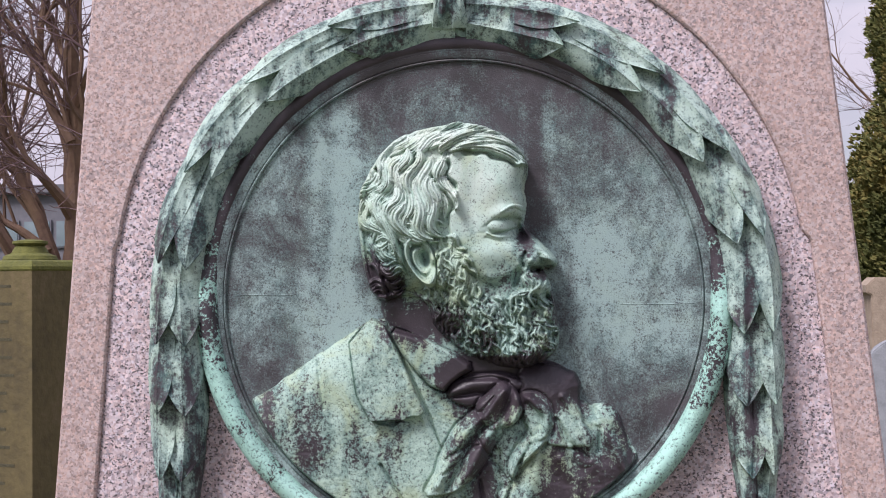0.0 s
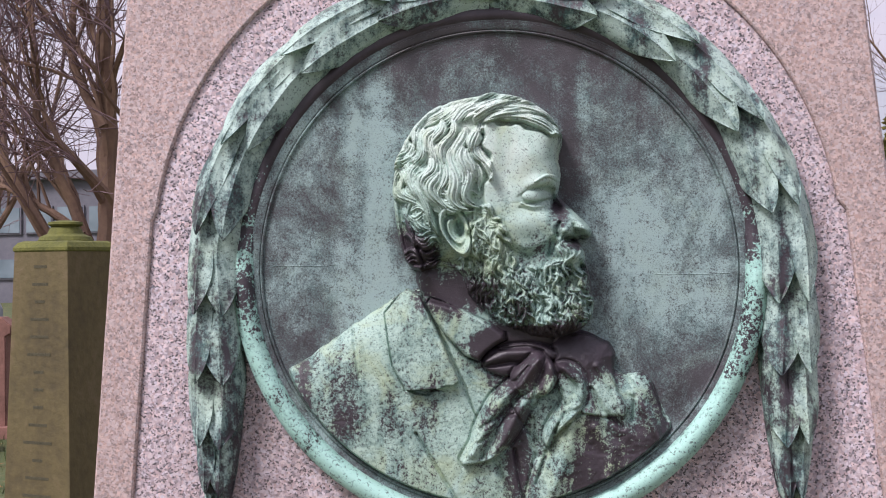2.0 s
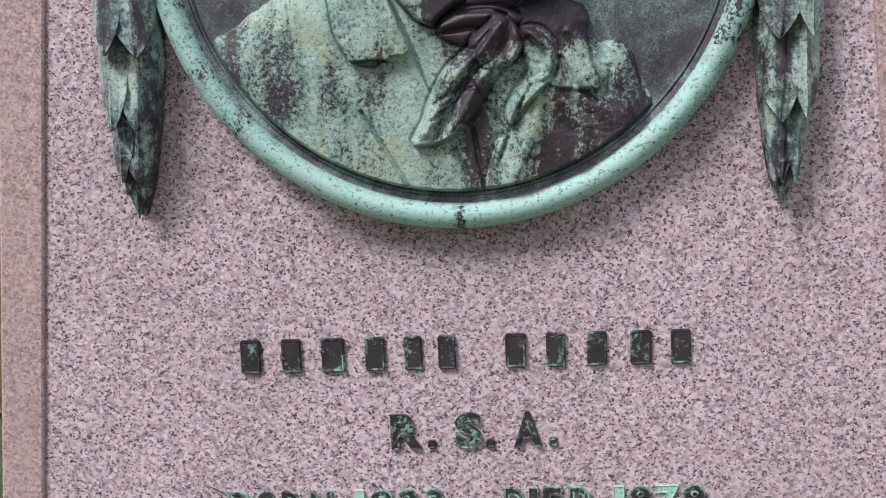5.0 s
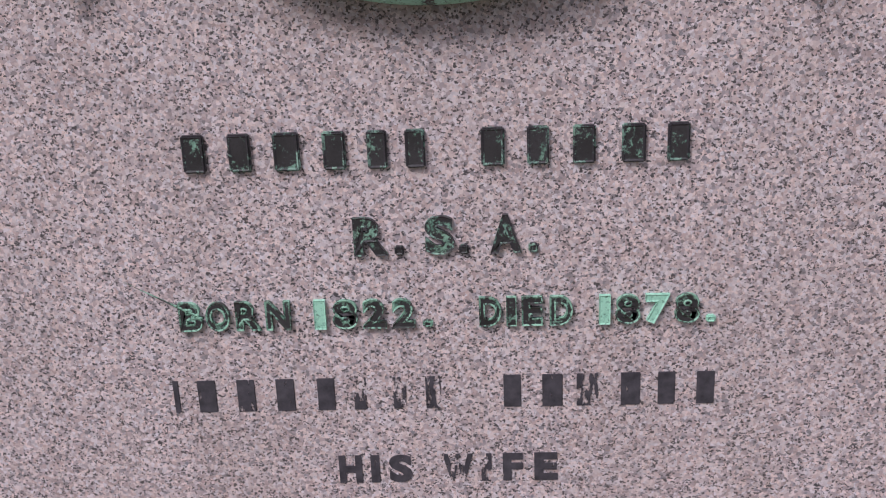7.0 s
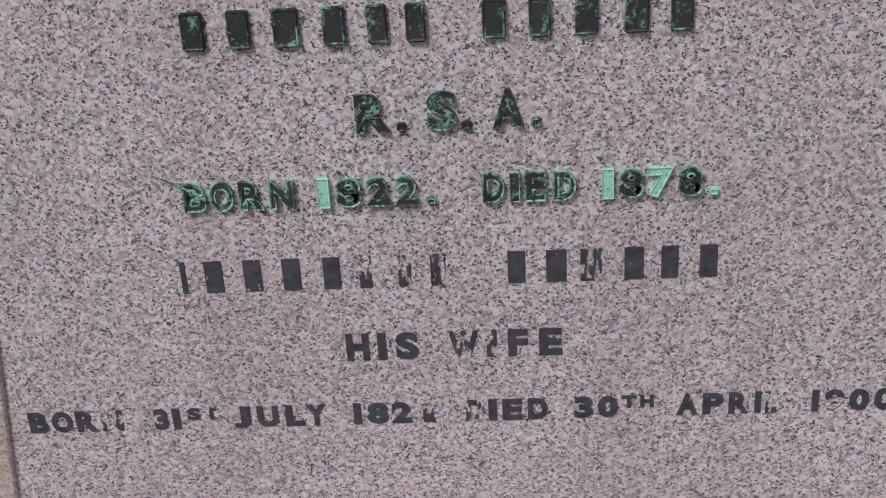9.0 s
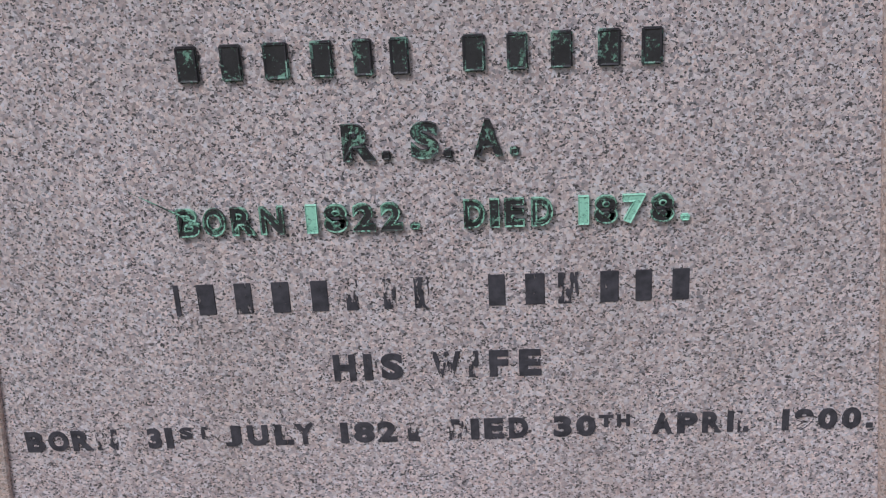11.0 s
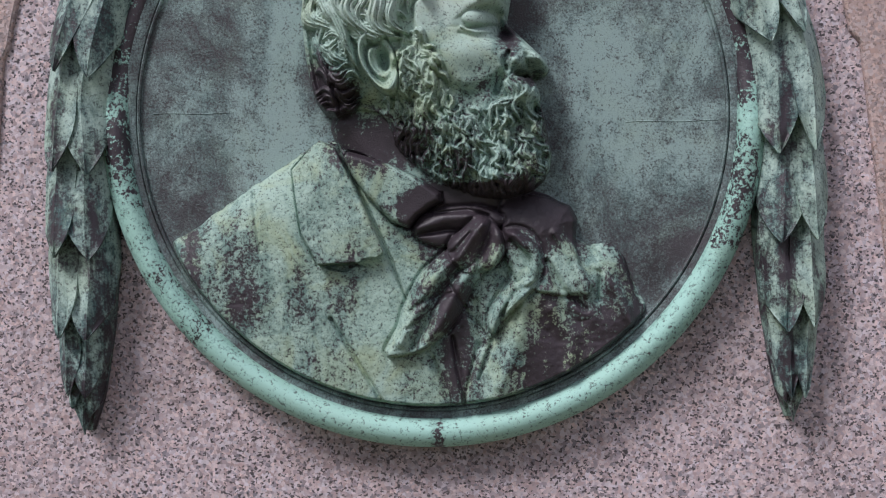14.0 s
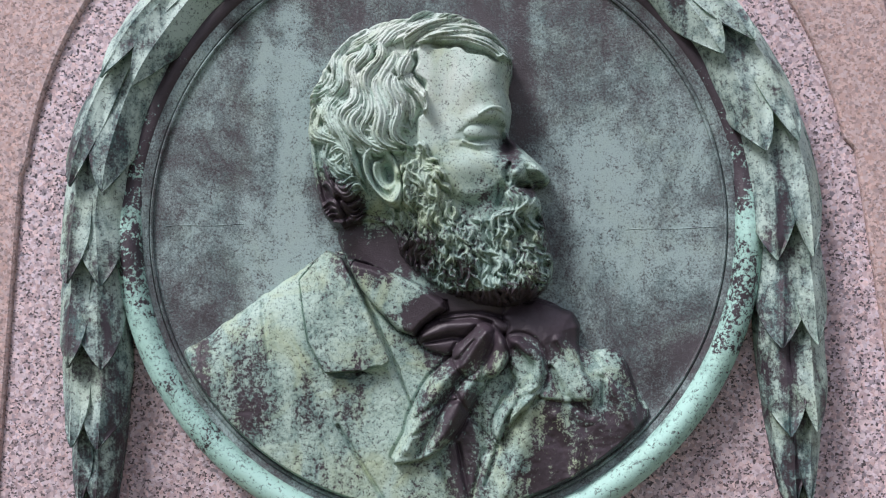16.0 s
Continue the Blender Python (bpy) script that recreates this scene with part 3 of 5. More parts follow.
def stamp_lock(h, xs, zs, base, path, width, lift, threads, level):
    """Lay one lock of hair on the heights: a tapering rounded strand bundle along a path."""
    pts = np.array(path)
    lo, hi = pts.min(0) - width, pts.max(0) + width
    i0, i1 = np.searchsorted(xs, lo[0]), np.searchsorted(xs, hi[0])
    j0, j1 = np.searchsorted(zs, lo[1]), np.searchsorted(zs, hi[1])
    if i1 - i0 < 2 or j1 - j0 < 2:
        return
    x, z = np.meshgrid(xs[i0:i1], zs[j0:j1])
    best, lat, run = np.full(x.shape, 9.0), np.zeros(x.shape), np.zeros(x.shape)
    n = len(pts) - 1
    for k in range(n):
        (ax, az), (bx, bz) = pts[k], pts[k + 1]
        ex, ez = bx - ax, bz - az
        t = np.clip(((x - ax) * ex + (z - az) * ez) / (ex * ex + ez * ez + 1e-12), 0, 1)
        d = np.hypot(x - ax - ex * t, z - az - ez * t)
        side = np.sign((x - ax) * ez - (z - az) * ex)
        near = d < best
        best, lat, run = np.where(near, d, best), np.where(near, d * side, lat), np.where(near, (k + t) / n, run)
    w = width * np.sqrt(np.clip(run * 5 + 0.25, 0, 1)) * np.clip((1.02 - run) * 2.2, 0.12, 1)
    q = lat / w
    round_top = np.sqrt(np.clip(1 - q * q, 0, 1))
    groove = 0.42 * (np.abs(np.cos(q * math.pi * threads / 2)) ** 0.6 - 0.75) * round_top
    rise = level + lift * (round_top * (1 + groove) * (0.75 + 0.35 * np.sin(math.pi * run)))
    cell = h[j0:j1, i0:i1]
    under_it = base[j0:j1, i0:i1]
    ok = (np.abs(q) < 1) & (under_it > 0)
    h[j0:j1, i0:i1] = np.where(ok, np.maximum(cell, under_it + rise), cell)


def lock_path(start, way, length, wave, span, phase, steps=9):
    """A waving path from a start; way(x, z) gives the heading in radians."""
    px, pz = start
    path = [(px, pz)]
    for k in range(steps):
        a = way(px, pz) + wave * math.sin(math.tau * (k / steps) * length / span + phase)
        px, pz = px + math.cos(a) * length / steps, pz + math.sin(a) * length / steps
        path.append((px, pz))
    return path


def dress_hair(h, base, scalp, xs, zs):
    """Hair, whiskers, beard and moustache, lock over lock; neighbouring locks wave together."""
    r = random.Random(21)

    def lay(start, way, length, width, lift, threads, level, wave=0.0, span=0.03, phase=0.0, steps=12):
        turn = r.uniform(-0.16, 0.16)
        stamp_lock(h, xs, zs, scalp, lock_path(start, lambda a, b: way(a, b) + turn, length, wave, span, phase, steps), width, lift, threads, level)

    def crown_way(x, z):
        return math.pi + 0.55 - 3.2 * (x + 0.06) + 0.25 * math.sin(90 * x + 40 * z)

    def side_way(x, z):
        fan = -1.72 + 6.5 * (x + 0.07) + 0.5 * max(0.0, 1.685 - z) / 0.03
        return fan + 0.62 * math.sin(math.tau * (z + 0.35 * x) / 0.064 + 0.4 + 1.2 * math.sin(60 * x))

    def back_way(x, z):
        return -1.50 + 9.0 * max(0.0, 1.70 - z) + 0.55 * math.sin(math.tau * z / 0.042)

    def fringe_way(x, z):
        return 0.34 - 10.5 * (x + 0.02) - 2.0 * (1.765 - z)

    def nape_way(x, z):
        return -0.25 + 1.0 * math.sin(math.tau * (x + 0.3 * z) / 0.036)

    def beard_way(x, z):
        lean = -1.45 + 5.0 * (x - 0.02) + 3.5 * (z - 1.52) * (1 if x < 0.02 else 0.2)
        return lean + 0.45 * math.sin(math.tau * z / 0.031 + 4.0 * math.sin(52 * x) + 120 * x)

    def cheek_way(x, z):
        return -0.75 + 0.9 * math.sin(math.tau * (x - 0.4 * z) / 0.021)

    # crown, swept back
    for k in range(80):
        u = r.random()
        x, z = -0.125 + 0.115 * u, 1.752 + 0.030 * math.sin(math.pi * (0.12 + 0.62 * u)) - 0.012 * r.random()
        lay((x, z), crown_way, r.uniform(0.025, 0.050), r.uniform(0.0030, 0.0055), r.uniform(0.006, 0.010), 3, 0.004 * r.random())
    # back of the head
    for k in range(48):
        x, z = r.uniform(-0.156, -0.112), r.uniform(1.640, 1.745)
        lay((x, z), back_way, r.uniform(0.030, 0.060), r.uniform(0.0040, 0.0070), r.uniform(0.007, 0.012), r.choice((3, 4)), 0.005 * r.random())
    # side, in broad waved locks
    for k in range(78):
        x, z = r.uniform(-0.135, -0.036), r.uniform(1.665, 1.752)
        if x > -0.075 and z < 1.685:
            continue
        lay((x, z), side_way, r.uniform(0.030, 0.070), r.uniform(0.0055, 0.0100), r.uniform(0.011, 0.018), r.choice((3, 4)), 0.010 * r.random() - 0.003, steps=16)
    # the lower tier that curls forward over the ear
    for k in range(46):
        x, z = r.uniform(-0.138, -0.070), r.uniform(1.632, 1.676)
        lay((x, z), lambda a, b: -0.35 + 0.9 * math.sin(math.tau * (a + 0.5 * b) / 0.040), r.uniform(0.024, 0.042), r.uniform(0.0038, 0.0065), r.uniform(0.008, 0.013), 3, 0.006 * r.random())
    # nape, in short curved bands
    for k in range(70):
        x, z = r.uniform(-0.148, -0.112), r.uniform(1.552, 1.640)
        lay((x, z), nape_way, r.uniform(0.018, 0.032), r.uniform(0.0028, 0.0044), r.uniform(0.006, 0.010), 2, 0.005 * r.random(), steps=9)
    # fringe over the brow
    for k in range(52):
        x, z = r.uniform(-0.045, 0.022), r.uniform(1.748, 1.778)
        if z > 1.782 - 0.25 * max(0.0, x):
            continue
        lay((x, z), fringe_way, r.uniform(0.045, 0.080), r.uniform(0.0036, 0.0064), r.uniform(0.011, 0.020), 3, 0.010 * r.random() - 0.002)
    # whiskers and beard
    for k in range(90):
        x, z = r.uniform(-0.048, -0.022), r.uniform(1.565, 1.640)
        lay((x, z), cheek_way, r.uniform(0.014, 0.026), r.uniform(0.0020, 0.0034), r.uniform(0.004, 0.007), 2, 0.003 * r.random(), steps=9)
    for k in range(480):
        x, z = r.uniform(-0.062, 0.104), r.uniform(1.470, 1.622)
        cheek = -0.020 + 0.50 * max(0.0, 1.622 - z) if z > 1.560 else 0.2
        if x > cheek and not (x > 0.062 and z < 1.575):
            continue
        lay((x, z), beard_way, r.uniform(0.014, 0.030), r.uniform(0.0027, 0.0045), r.uniform(0.0065, 0.0105), 2, 0.007 * r.random() - 0.003, r.uniform(0.5, 0.95), 0.024, r.uniform(0, 6.3), 12)
    # moustache: a heavy double wave ending in the beard
    for k in range(9):
        u = k / 8
        px, pz = 0.061 + 0.018 * u, 1.582 + 0.007 * math.sin(2.6 * u)
        path, bend = [(px, pz)], r.uniform(-0.18, 0.18)
        for i in range(15):
            t = i / 14
            a = -0.25 - 0.7 * (1 - u) - 2.1 * float(step(0.12, 0.5, t)) + 1.6 * float(step(0.55, 0.85, t)) + bend
            px, pz = px + math.cos(a) * 0.0042, pz + math.sin(a) * 0.0042
            path.append((px, pz))
        stamp_lock(h, xs, zs, base, path, r.uniform(0.0042, 0.0056), 0.009, 2, 0.005 + 0.005 * r.random())
    # eyebrow
    for k in range(14):
        t = k / 13
        path = lock_path((0.034 + 0.026 * t, 1.667 + 0.007 * math.sin(2.6 * t)), lambda a, b: 0.55 - 34 * max(0.0, a - 0.043), 0.012, 0.0, 0.03, 0.0, 6)
        stamp_lock(h, xs, zs, base, path, 0.0019, 0.0028, 1, 0.001)


def relief_heights(x, z):
    # coat, as far as the rim
    coat_line = rounded([(-0.36, 1.38), (-0.281, 1.437), (-0.228, 1.472), (-0.176, 1.506), (-0.142, 1.532), (-0.10, 1.520), (0.0, 1.46), (0.10, 1.470), (0.141, 1.450), (0.136, 1.41),
                         (0.183, 1.417), (0.210, 1.345), (0.26, 1.28), (0.10, 1.15), (-0.15, 1.15), (-0.40, 1.25)], 1)
    d = inside(x, z, coat_line) + 0.0018 * lattice(x, z, 0.028, 31) + 0.0012 * lattice(x, z, 0.009, 32)
    h = np.where(d > 0, 0.0015 + 0.024 * pillow(d, 0.06), 0)
    body = d > 0
    h += body * 0.004 * bell(x, z, -0.16, 1.40, 0.10, 0.07)
    h += body * (0.0014 * lattice(x, z, 0.045, 3) + 0.0003 * lattice(x, z, 0.012, 4) + 0.0003 * lattice(x, z, 0.004, 8))
    # sleeve folds and the front edge
    h -= body * 0.006 * stroke(x, z, -0.130, 1.335, -0.070, 1.235, 0.0022)
    h -= body * 0.0025 * stroke(x, z, -0.215, 1.47, -0.205, 1.41, 0.0025)
    h += body * 0.004 * stroke(x, z, 0.10, 1.36, 0.15, 1.335, 0.010)
    h -= body * 0.004 * stroke(x, z, 0.185, 1.41, 0.206, 1.35, 0.003)
    h += body * 0.005 * stroke(x, z, 0.09, 1.35, 0.05, 1.24, 0.016)
    h -= body * 0.006 * stroke(x, z, 0.025, 1.35, 0.032, 1.305, 0.006)
    h -= body * 0.004 * stroke(x, z, -0.02, 1.29, 0.002, 1.235, 0.003)
    h -= body * 0.004 * stroke(x, z, 0.030, 1.305, 0.012, 1.24, 0.003)
    # neck
    neck = rounded([(-0.128, 1.57), (-0.132, 1.525), (-0.05, 1.43), (0.05, 1.42), (0.08, 1.50), (-0.02, 1.60)], 2)
    dn = inside(x, z, neck)
    h = np.maximum(h, np.where(dn > 0, 0.024 * pillow(dn, 0.03), 0))
    # lapel, collar
    lapel = [(-0.143, 1.531), (-0.171, 1.497), (-0.160, 1.428), (-0.142, 1.393), (-0.103, 1.395), (-0.080, 1.388), (-0.060, 1.352), (-0.050, 1.352), (-0.062, 1.394), (-0.098, 1.476), (-0.122, 1.521)]
    dl = inside(x, z, lapel)
    cut = step(1.30, 1.385, z)
    easy = 0.0018 + 0.030 * step(-0.100, -0.082, x) * step(1.41, 1.39, z)
    h = np.where(dl > 0, h + 0.014 * cut * step(0, easy, dl), h)
    notch = inside(x, z, [(-0.143, 1.3935), (-0.098, 1.3945), (-0.112, 1.385), (-0.130, 1.387)])
    h = np.where(notch > 0, h - 0.013 * step(0, 0.002, notch), h)
    collar = rounded([(-0.120, 1.519), (-0.075, 1.506), (-0.033, 1.487), (-0.001, 1.464), (-0.028, 1.449), (-0.049, 1.426), (-0.098, 1.476)], 1)
    dc = inside(x, z, collar)
    h = np.where(dc > 0, np.maximum(h, 0.030) + 0.014 * pillow(dc, 0.007), h)
    flap = [(0.050, 1.480), (0.098, 1.472), (0.141, 1.449), (0.133, 1.402), (0.16, 1.36), (0.12, 1.355), (0.06, 1.37)]
    df = inside(x, z, rounded(flap, 1)) + 0.0008 * lattice(x, z, 0.02, 33)
    h = np.where(df > 0, h + 0.009 * pillow(df, 0.006), h)
    for path, r, up in (([(0.112, 1.425), (0.134, 1.395), (0.145, 1.358)], 0.006, 0.006), ([(0.104, 1.395), (0.119, 1.365), (0.145, 1.343)], 0.0045, -0.007), ([(0.149, 1.417), (0.163, 1.388), (0.160, 1.354)], 0.0045, -0.006), ([(0.108, 1.343), (0.130, 1.314), (0.126, 1.277)], 0.01, 0.006), ([(0.160, 1.388), (0.182, 1.358), (0.193, 1.328)], 0.008, 0.006)):
        h += body * ridge(x, z, path, r, up)
    h += body * (x > 0.06) * (z < 1.40) * 0.0018 * (locks(58 * (0.8 * x + 0.5 * (z - 1.3)) + 3.2 * lattice(x, z, 0.05, 9)) - 0.6) * step(0.06, 0.09, x)
    for outline, low in ((dl, 1.388), (dc, 1.30)):
        h -= 0.0045 * np.exp(-((outline + 0.0008) / 0.0011) ** 2) * body * step(low, low + 0.006, z)
    h -= body * ridge(x, z, [(-0.122, 1.520), (-0.098, 1.474), (-0.064, 1.396), (-0.044, 1.345)], 0.0016, 0.007)
    # neckcloth: hanging end, loop and knot, with folds that run along them
    def drape(h, outline, base, rise, edge, folds, easing=2):
        dd = inside(x + 0.0012 * lattice(x, z, 0.016, 41), z + 0.0012 * lattice(x, z, 0.016, 42), rounded(outline, easing))
        cloth = base + rise * pillow(dd, edge) + 0.0012 * lattice(x, z, 0.022, 43)
        for path, r, up in folds:
            cloth = cloth + ridge(x, z, path, r, up) * pillow(dd, 0.006)
        return np.where(dd > 0, np.maximum(h, cloth), h - 0.003 * np.exp(-((dd + 0.001) / 0.0022) ** 2) * body)

    h = drape(h, [(-0.024, 1.453), (0.034, 1.456), (0.063, 1.445), (0.045, 1.421), (0.001, 1.408), (-0.031, 1.417), (-0.043, 1.430)], 0.027, 0.006, 0.010, [
        ([(-0.034, 1.432), (-0.007, 1.441), (0.026, 1.444)], 0.0075, 0.005), ([(-0.033, 1.425), (-0.003, 1.430), (0.019, 1.428)], 0.0035, -0.006), ([(-0.014, 1.448), (0.019, 1.451), (0.041, 1.445)], 0.003, -0.005)])
    h = drape(h, [(0.019, 1.423), (0.043, 1.395), (0.018, 1.356), (0.003, 1.325), (-0.024, 1.302), (-0.044, 1.294), (-0.076, 1.293), (-0.059, 1.321), (-0.049, 1.354), (-0.033, 1.384), (-0.007, 1.406)], 0.024, 0.015, 0.012, [
        ([(0.009, 1.402), (-0.018, 1.377), (-0.036, 1.345), (-0.053, 1.310)], 0.0085, 0.008), ([(0.026, 1.391), (0.003, 1.359), (-0.012, 1.327), (-0.031, 1.305)], 0.0080, 0.007), ([(0.016, 1.395), (-0.012, 1.362), (-0.027, 1.328), (-0.040, 1.305)], 0.0045, -0.008),
        ([(-0.076, 1.294), (-0.044, 1.296), (-0.016, 1.311)], 0.0045, 0.005), ([(-0.043, 1.343), (-0.025, 1.356), (0.001, 1.362)], 0.004, -0.005), ([(-0.046, 1.325), (-0.031, 1.332)], 0.003, -0.004)], 1)
    h = drape(h, [(0.056, 1.432), (0.080, 1.433), (0.098, 1.416), (0.102, 1.388), (0.087, 1.359), (0.062, 1.339), (0.046, 1.311), (0.036, 1.334), (0.059, 1.371), (0.071, 1.393), (0.050, 1.408)], 0.024, 0.014, 0.011, [
        ([(0.069, 1.425), (0.092, 1.404), (0.090, 1.376), (0.063, 1.345)], 0.0080, 0.008), ([(0.065, 1.414), (0.081, 1.395), (0.072, 1.376)], 0.0055, -0.010), ([(0.060, 1.428), (0.078, 1.411)], 0.0050, 0.005), ([(0.093, 1.373), (0.071, 1.362), (0.055, 1.339)], 0.0035, -0.005)])
    h = drape(h, [(-0.006, 1.414), (0.013, 1.432), (0.032, 1.450), (0.052, 1.435), (0.061, 1.411), (0.053, 1.389), (0.030, 1.382), (0.007, 1.386)], 0.030, 0.016, 0.014, [
        ([(0.035, 1.435), (0.019, 1.414), (0.003, 1.392)], 0.0080, 0.007), ([(0.053, 1.432), (0.057, 1.411), (0.046, 1.388)], 0.0085, 0.008), ([(0.046, 1.438), (0.038, 1.414), (0.025, 1.385)], 0.0045, -0.007), ([(0.022, 1.426), (0.007, 1.407), (-0.002, 1.402)], 0.0035, -0.006)])
    # waistcoat edges below the knot
    for path, r, up in (([(0.001, 1.369), (0.019, 1.339), (0.043, 1.309)], 0.0030, -0.005), ([(0.060, 1.349), (0.047, 1.314), (0.030, 1.269)], 0.0030, -0.006), ([(0.001, 1.314), (0.008, 1.277), (0.015, 1.240)], 0.0035, -0.006), ([(0.078, 1.358), (0.071, 1.314), (0.052, 1.262)], 0.009, 0.005)):
        h += body * ridge(x, z, path, r, up)
    # head
    head = rounded([(-0.159, 1.672), (-0.150, 1.715), (-0.118, 1.762), (-0.086, 1.780), (-0.050, 1.788), (-0.012, 1.791), (0.020, 1.781), (0.048, 1.766), (0.064, 1.748), (0.073, 1.726), (0.064, 1.702), (0.069, 1.684), (0.066, 1.664), (0.063, 1.652),
                    (0.076, 1.640), (0.106, 1.611), (0.110, 1.601), (0.103, 1.594), (0.088, 1.595), (0.098, 1.578), (0.100, 1.560), (0.106, 1.540), (0.112, 1.500), (0.100, 1.476), (0.064, 1.461), (0.021, 1.465), (-0.028, 1.490), (-0.060, 1.522), (-0.066, 1.550), (-0.100, 1.560), (-0.128, 1.550), (-0.148, 1.574), (-0.157, 1.630)], 1)
    dh = inside(x, z, head)
    on = dh > 0
    dome = 0.056 * pillow(dh, 0.055 - 0.026 * step(0.0, 0.06, x)) + 0.010 * bell(x, z, -0.03, 1.65, 0.09, 0.10)
    face = np.zeros_like(x)
    # brow: a ridge that overhangs the socket
    brow = np.interp(x, [0.004, 0.020, 0.035, 0.050, 0.066], [1.648, 1.656, 1.6615, 1.6635, 1.661])
    over = z - brow
    span = step(0.006, 0.040, x) * step(0.082, 0.066, x)
    face += 0.0065 * span * np.exp(-((over - 0.005) / np.where(over > 0.005, 0.0095, 0.0055)) ** 2)
    recess = step(0.0005, -0.0035, over) * step(1.618, 1.642, z)
    face -= recess * (0.003 + 0.012 * step(0.020, 0.062, x)) * step(0.004, 0.022, x)
    face -= 0.020 * bell(x, z, 0.060, 1.643, 0.011, 0.016)
    # the eye under its heavy lid, the lower lid, the pouch beneath
    eye_line = np.interp(x, [0.012, 0.022, 0.038, 0.054], [1.6455, 1.6415, 1.6435, 1.6490])
    ball = np.sqrt(np.clip(1 - ((x - 0.036) / 0.0195) ** 2 - ((z - 1.6490) / 0.0090) ** 2, 0, 1))
    face += 0.0085 * ball * step(-0.0012, 0.0008, z - eye_line) * step(0.002, -0.001, over)
    face += 0.0015 * ball * step(0.0008, -0.0012, z - eye_line)
    face -= 0.0050 * np.exp(-((z - eye_line + 0.0022) / 0.0016) ** 2) * step(0.014, 0.026, x) * step(0.058, 0.050, x)
    face += ridge(x, z, [(0.016, 1.6400), (0.030, 1.6350), (0.048, 1.6370)], 0.0024, 0.0030)
    face -= ridge(x, z, [(0.014, 1.6340), (0.030, 1.6290), (0.050, 1.6290)], 0.0030, 0.0025)
    face += 0.006 * bell(x, z, 0.020, 1.612, 0.026, 0.016)
    # crow's feet, temple, forehead swell
    face -= ridge(x, z, [(0.002, 1.640), (0.014, 1.6405)], 0.0020, 0.0006)
    face += 0.006 * bell(x, z, 0.036, 1.702, 0.030, 0.024) - 0.005 * bell(x, z, -0.004, 1.680, 0.014, 0.030)
    # nose: bridge, tip, wing and the underside
    face += 0.014 * stroke(x, z, 0.070, 1.644, 0.096, 1.612, 0.0085)
    face += 0.014 * bell(x, z, 0.072, 1.604, 0.0085, 0.0075)
    face += 0.012 * bell(x, z, 0.098, 1.605, 0.0085, 0.0085)
    face -= 0.009 * ridge(x, z, [(0.065, 1.614), (0.061, 1.604), (0.064, 1.596)], 0.0032, 1.0)
    face -= 0.005 * stroke(x, z, 0.083, 1.610, 0.085, 1.600, 0.0032)
    face -= 0.032 * stroke(x, z, 0.074, 1.5925, 0.101, 1.5925, 0.0040)
    face -= 0.007 * ridge(x, z, [(0.062, 1.598), (0.055, 1.586), (0.052, 1.572)], 0.0055, 1.0)
    # hair swept back from the brow, curls behind the ear, whiskers and beard
    line = rounded([(-0.20, 1.84), (0.09, 1.84), (0.085, 1.724), (0.053, 1.728), (0.027, 1.734), (0.002, 1.741), (-0.024, 1.749), (-0.034, 1.728), (-0.027, 1.709), (-0.025, 1.687), (-0.026, 1.660), (-0.031, 1.630), (-0.05, 1.60), (-0.09, 1.50), (-0.20, 1.50)], 1)
    hair = step(-0.002, 0.006, inside(x, z, line) + 0.006 * lattice(x, z, 0.013, 12)) * on
    face += hair * (-0.013 + 0.006 * lattice(x, z, 0.034, 11)) * step(0, 0.01, dh)
    jaw = rounded([(-0.035, 1.645), (-0.012, 1.625), (0.012, 1.575), (0.050, 1.590), (0.085, 1.598), (0.14, 1.57), (0.14, 1.42), (-0.06, 1.42), (-0.055, 1.56)], 2)
    beard = step(-0.004, 0.012, inside(x, z, jaw)) * on
    face += beard * (-0.008 + 0.006 * lattice(x, z, 0.02, 21)) * step(0, 0.01, dh)
    face += 0.006 * stroke(x, z, 0.070, 1.590, 0.090, 1.565, 0.009) * on
    face -= 0.026 * stroke(x, z, 0.094, 1.556, 0.114, 1.550, 0.007) * on
    hh = np.where(on, np.maximum(0.004, dome + face * step(0, 0.010, dh)), 0)
    h = np.maximum(h, np.where(on, hh + 0.006, 0))
    # ear: helix, inner fold and lobe round a deep hollow
    dx, dz = x + 0.0695, z - 1.6045
    u, v = 0.927 * dx + 0.375 * dz, -0.375 * dx + 0.927 * dz
    wide = 0.0185 * (1 + 0.22 * np.clip(v / 0.036, -1, 1))
    r = np.hypot(u / wide, v / 0.0365)
    front = step(-0.1, 0.7, u / wide) * step(-0.030, -0.010, v)
    back = step(0.60, -0.1, u / wide)
    shell = 0.011 * np.exp(-((r - 0.86) / 0.13) ** 2) * (1 - 0.80 * front) - 0.008 * np.exp(-((r - 0.64) / 0.08) ** 2) * back * step(-0.026, -0.012, v)
    shell += 0.007 * np.exp(-((r - 0.45) / 0.10) ** 2) * back * step(-0.024, -0.012, v)
    shell -= 0.022 * np.exp(-(np.hypot((u - 0.0045 - 0.10 * v) / 0.0060, (v - 0.002) / 0.012)) ** 4) + 0.009 * bell(u, v, 0.002, 0.019, 0.005, 0.007)
    shell += 0.011 * bell(u, v, 0.0150, -0.004, 0.0045, 0.0060) + 0.010 * bell(u, v, 0.003, -0.026, 0.010, 0.011)
    head_base = np.where(on & ~((r < 1.02) & (v < 0.022)), hh + 0.006, 0)
    h = np.where((r < 1.0), 0.066 + shell - 0.010 * step(0.9, 1.0, r), h)
    h = np.where((r >= 1.0) & (r < 1.07) & (u < 0), np.minimum(h, 0.054), h)
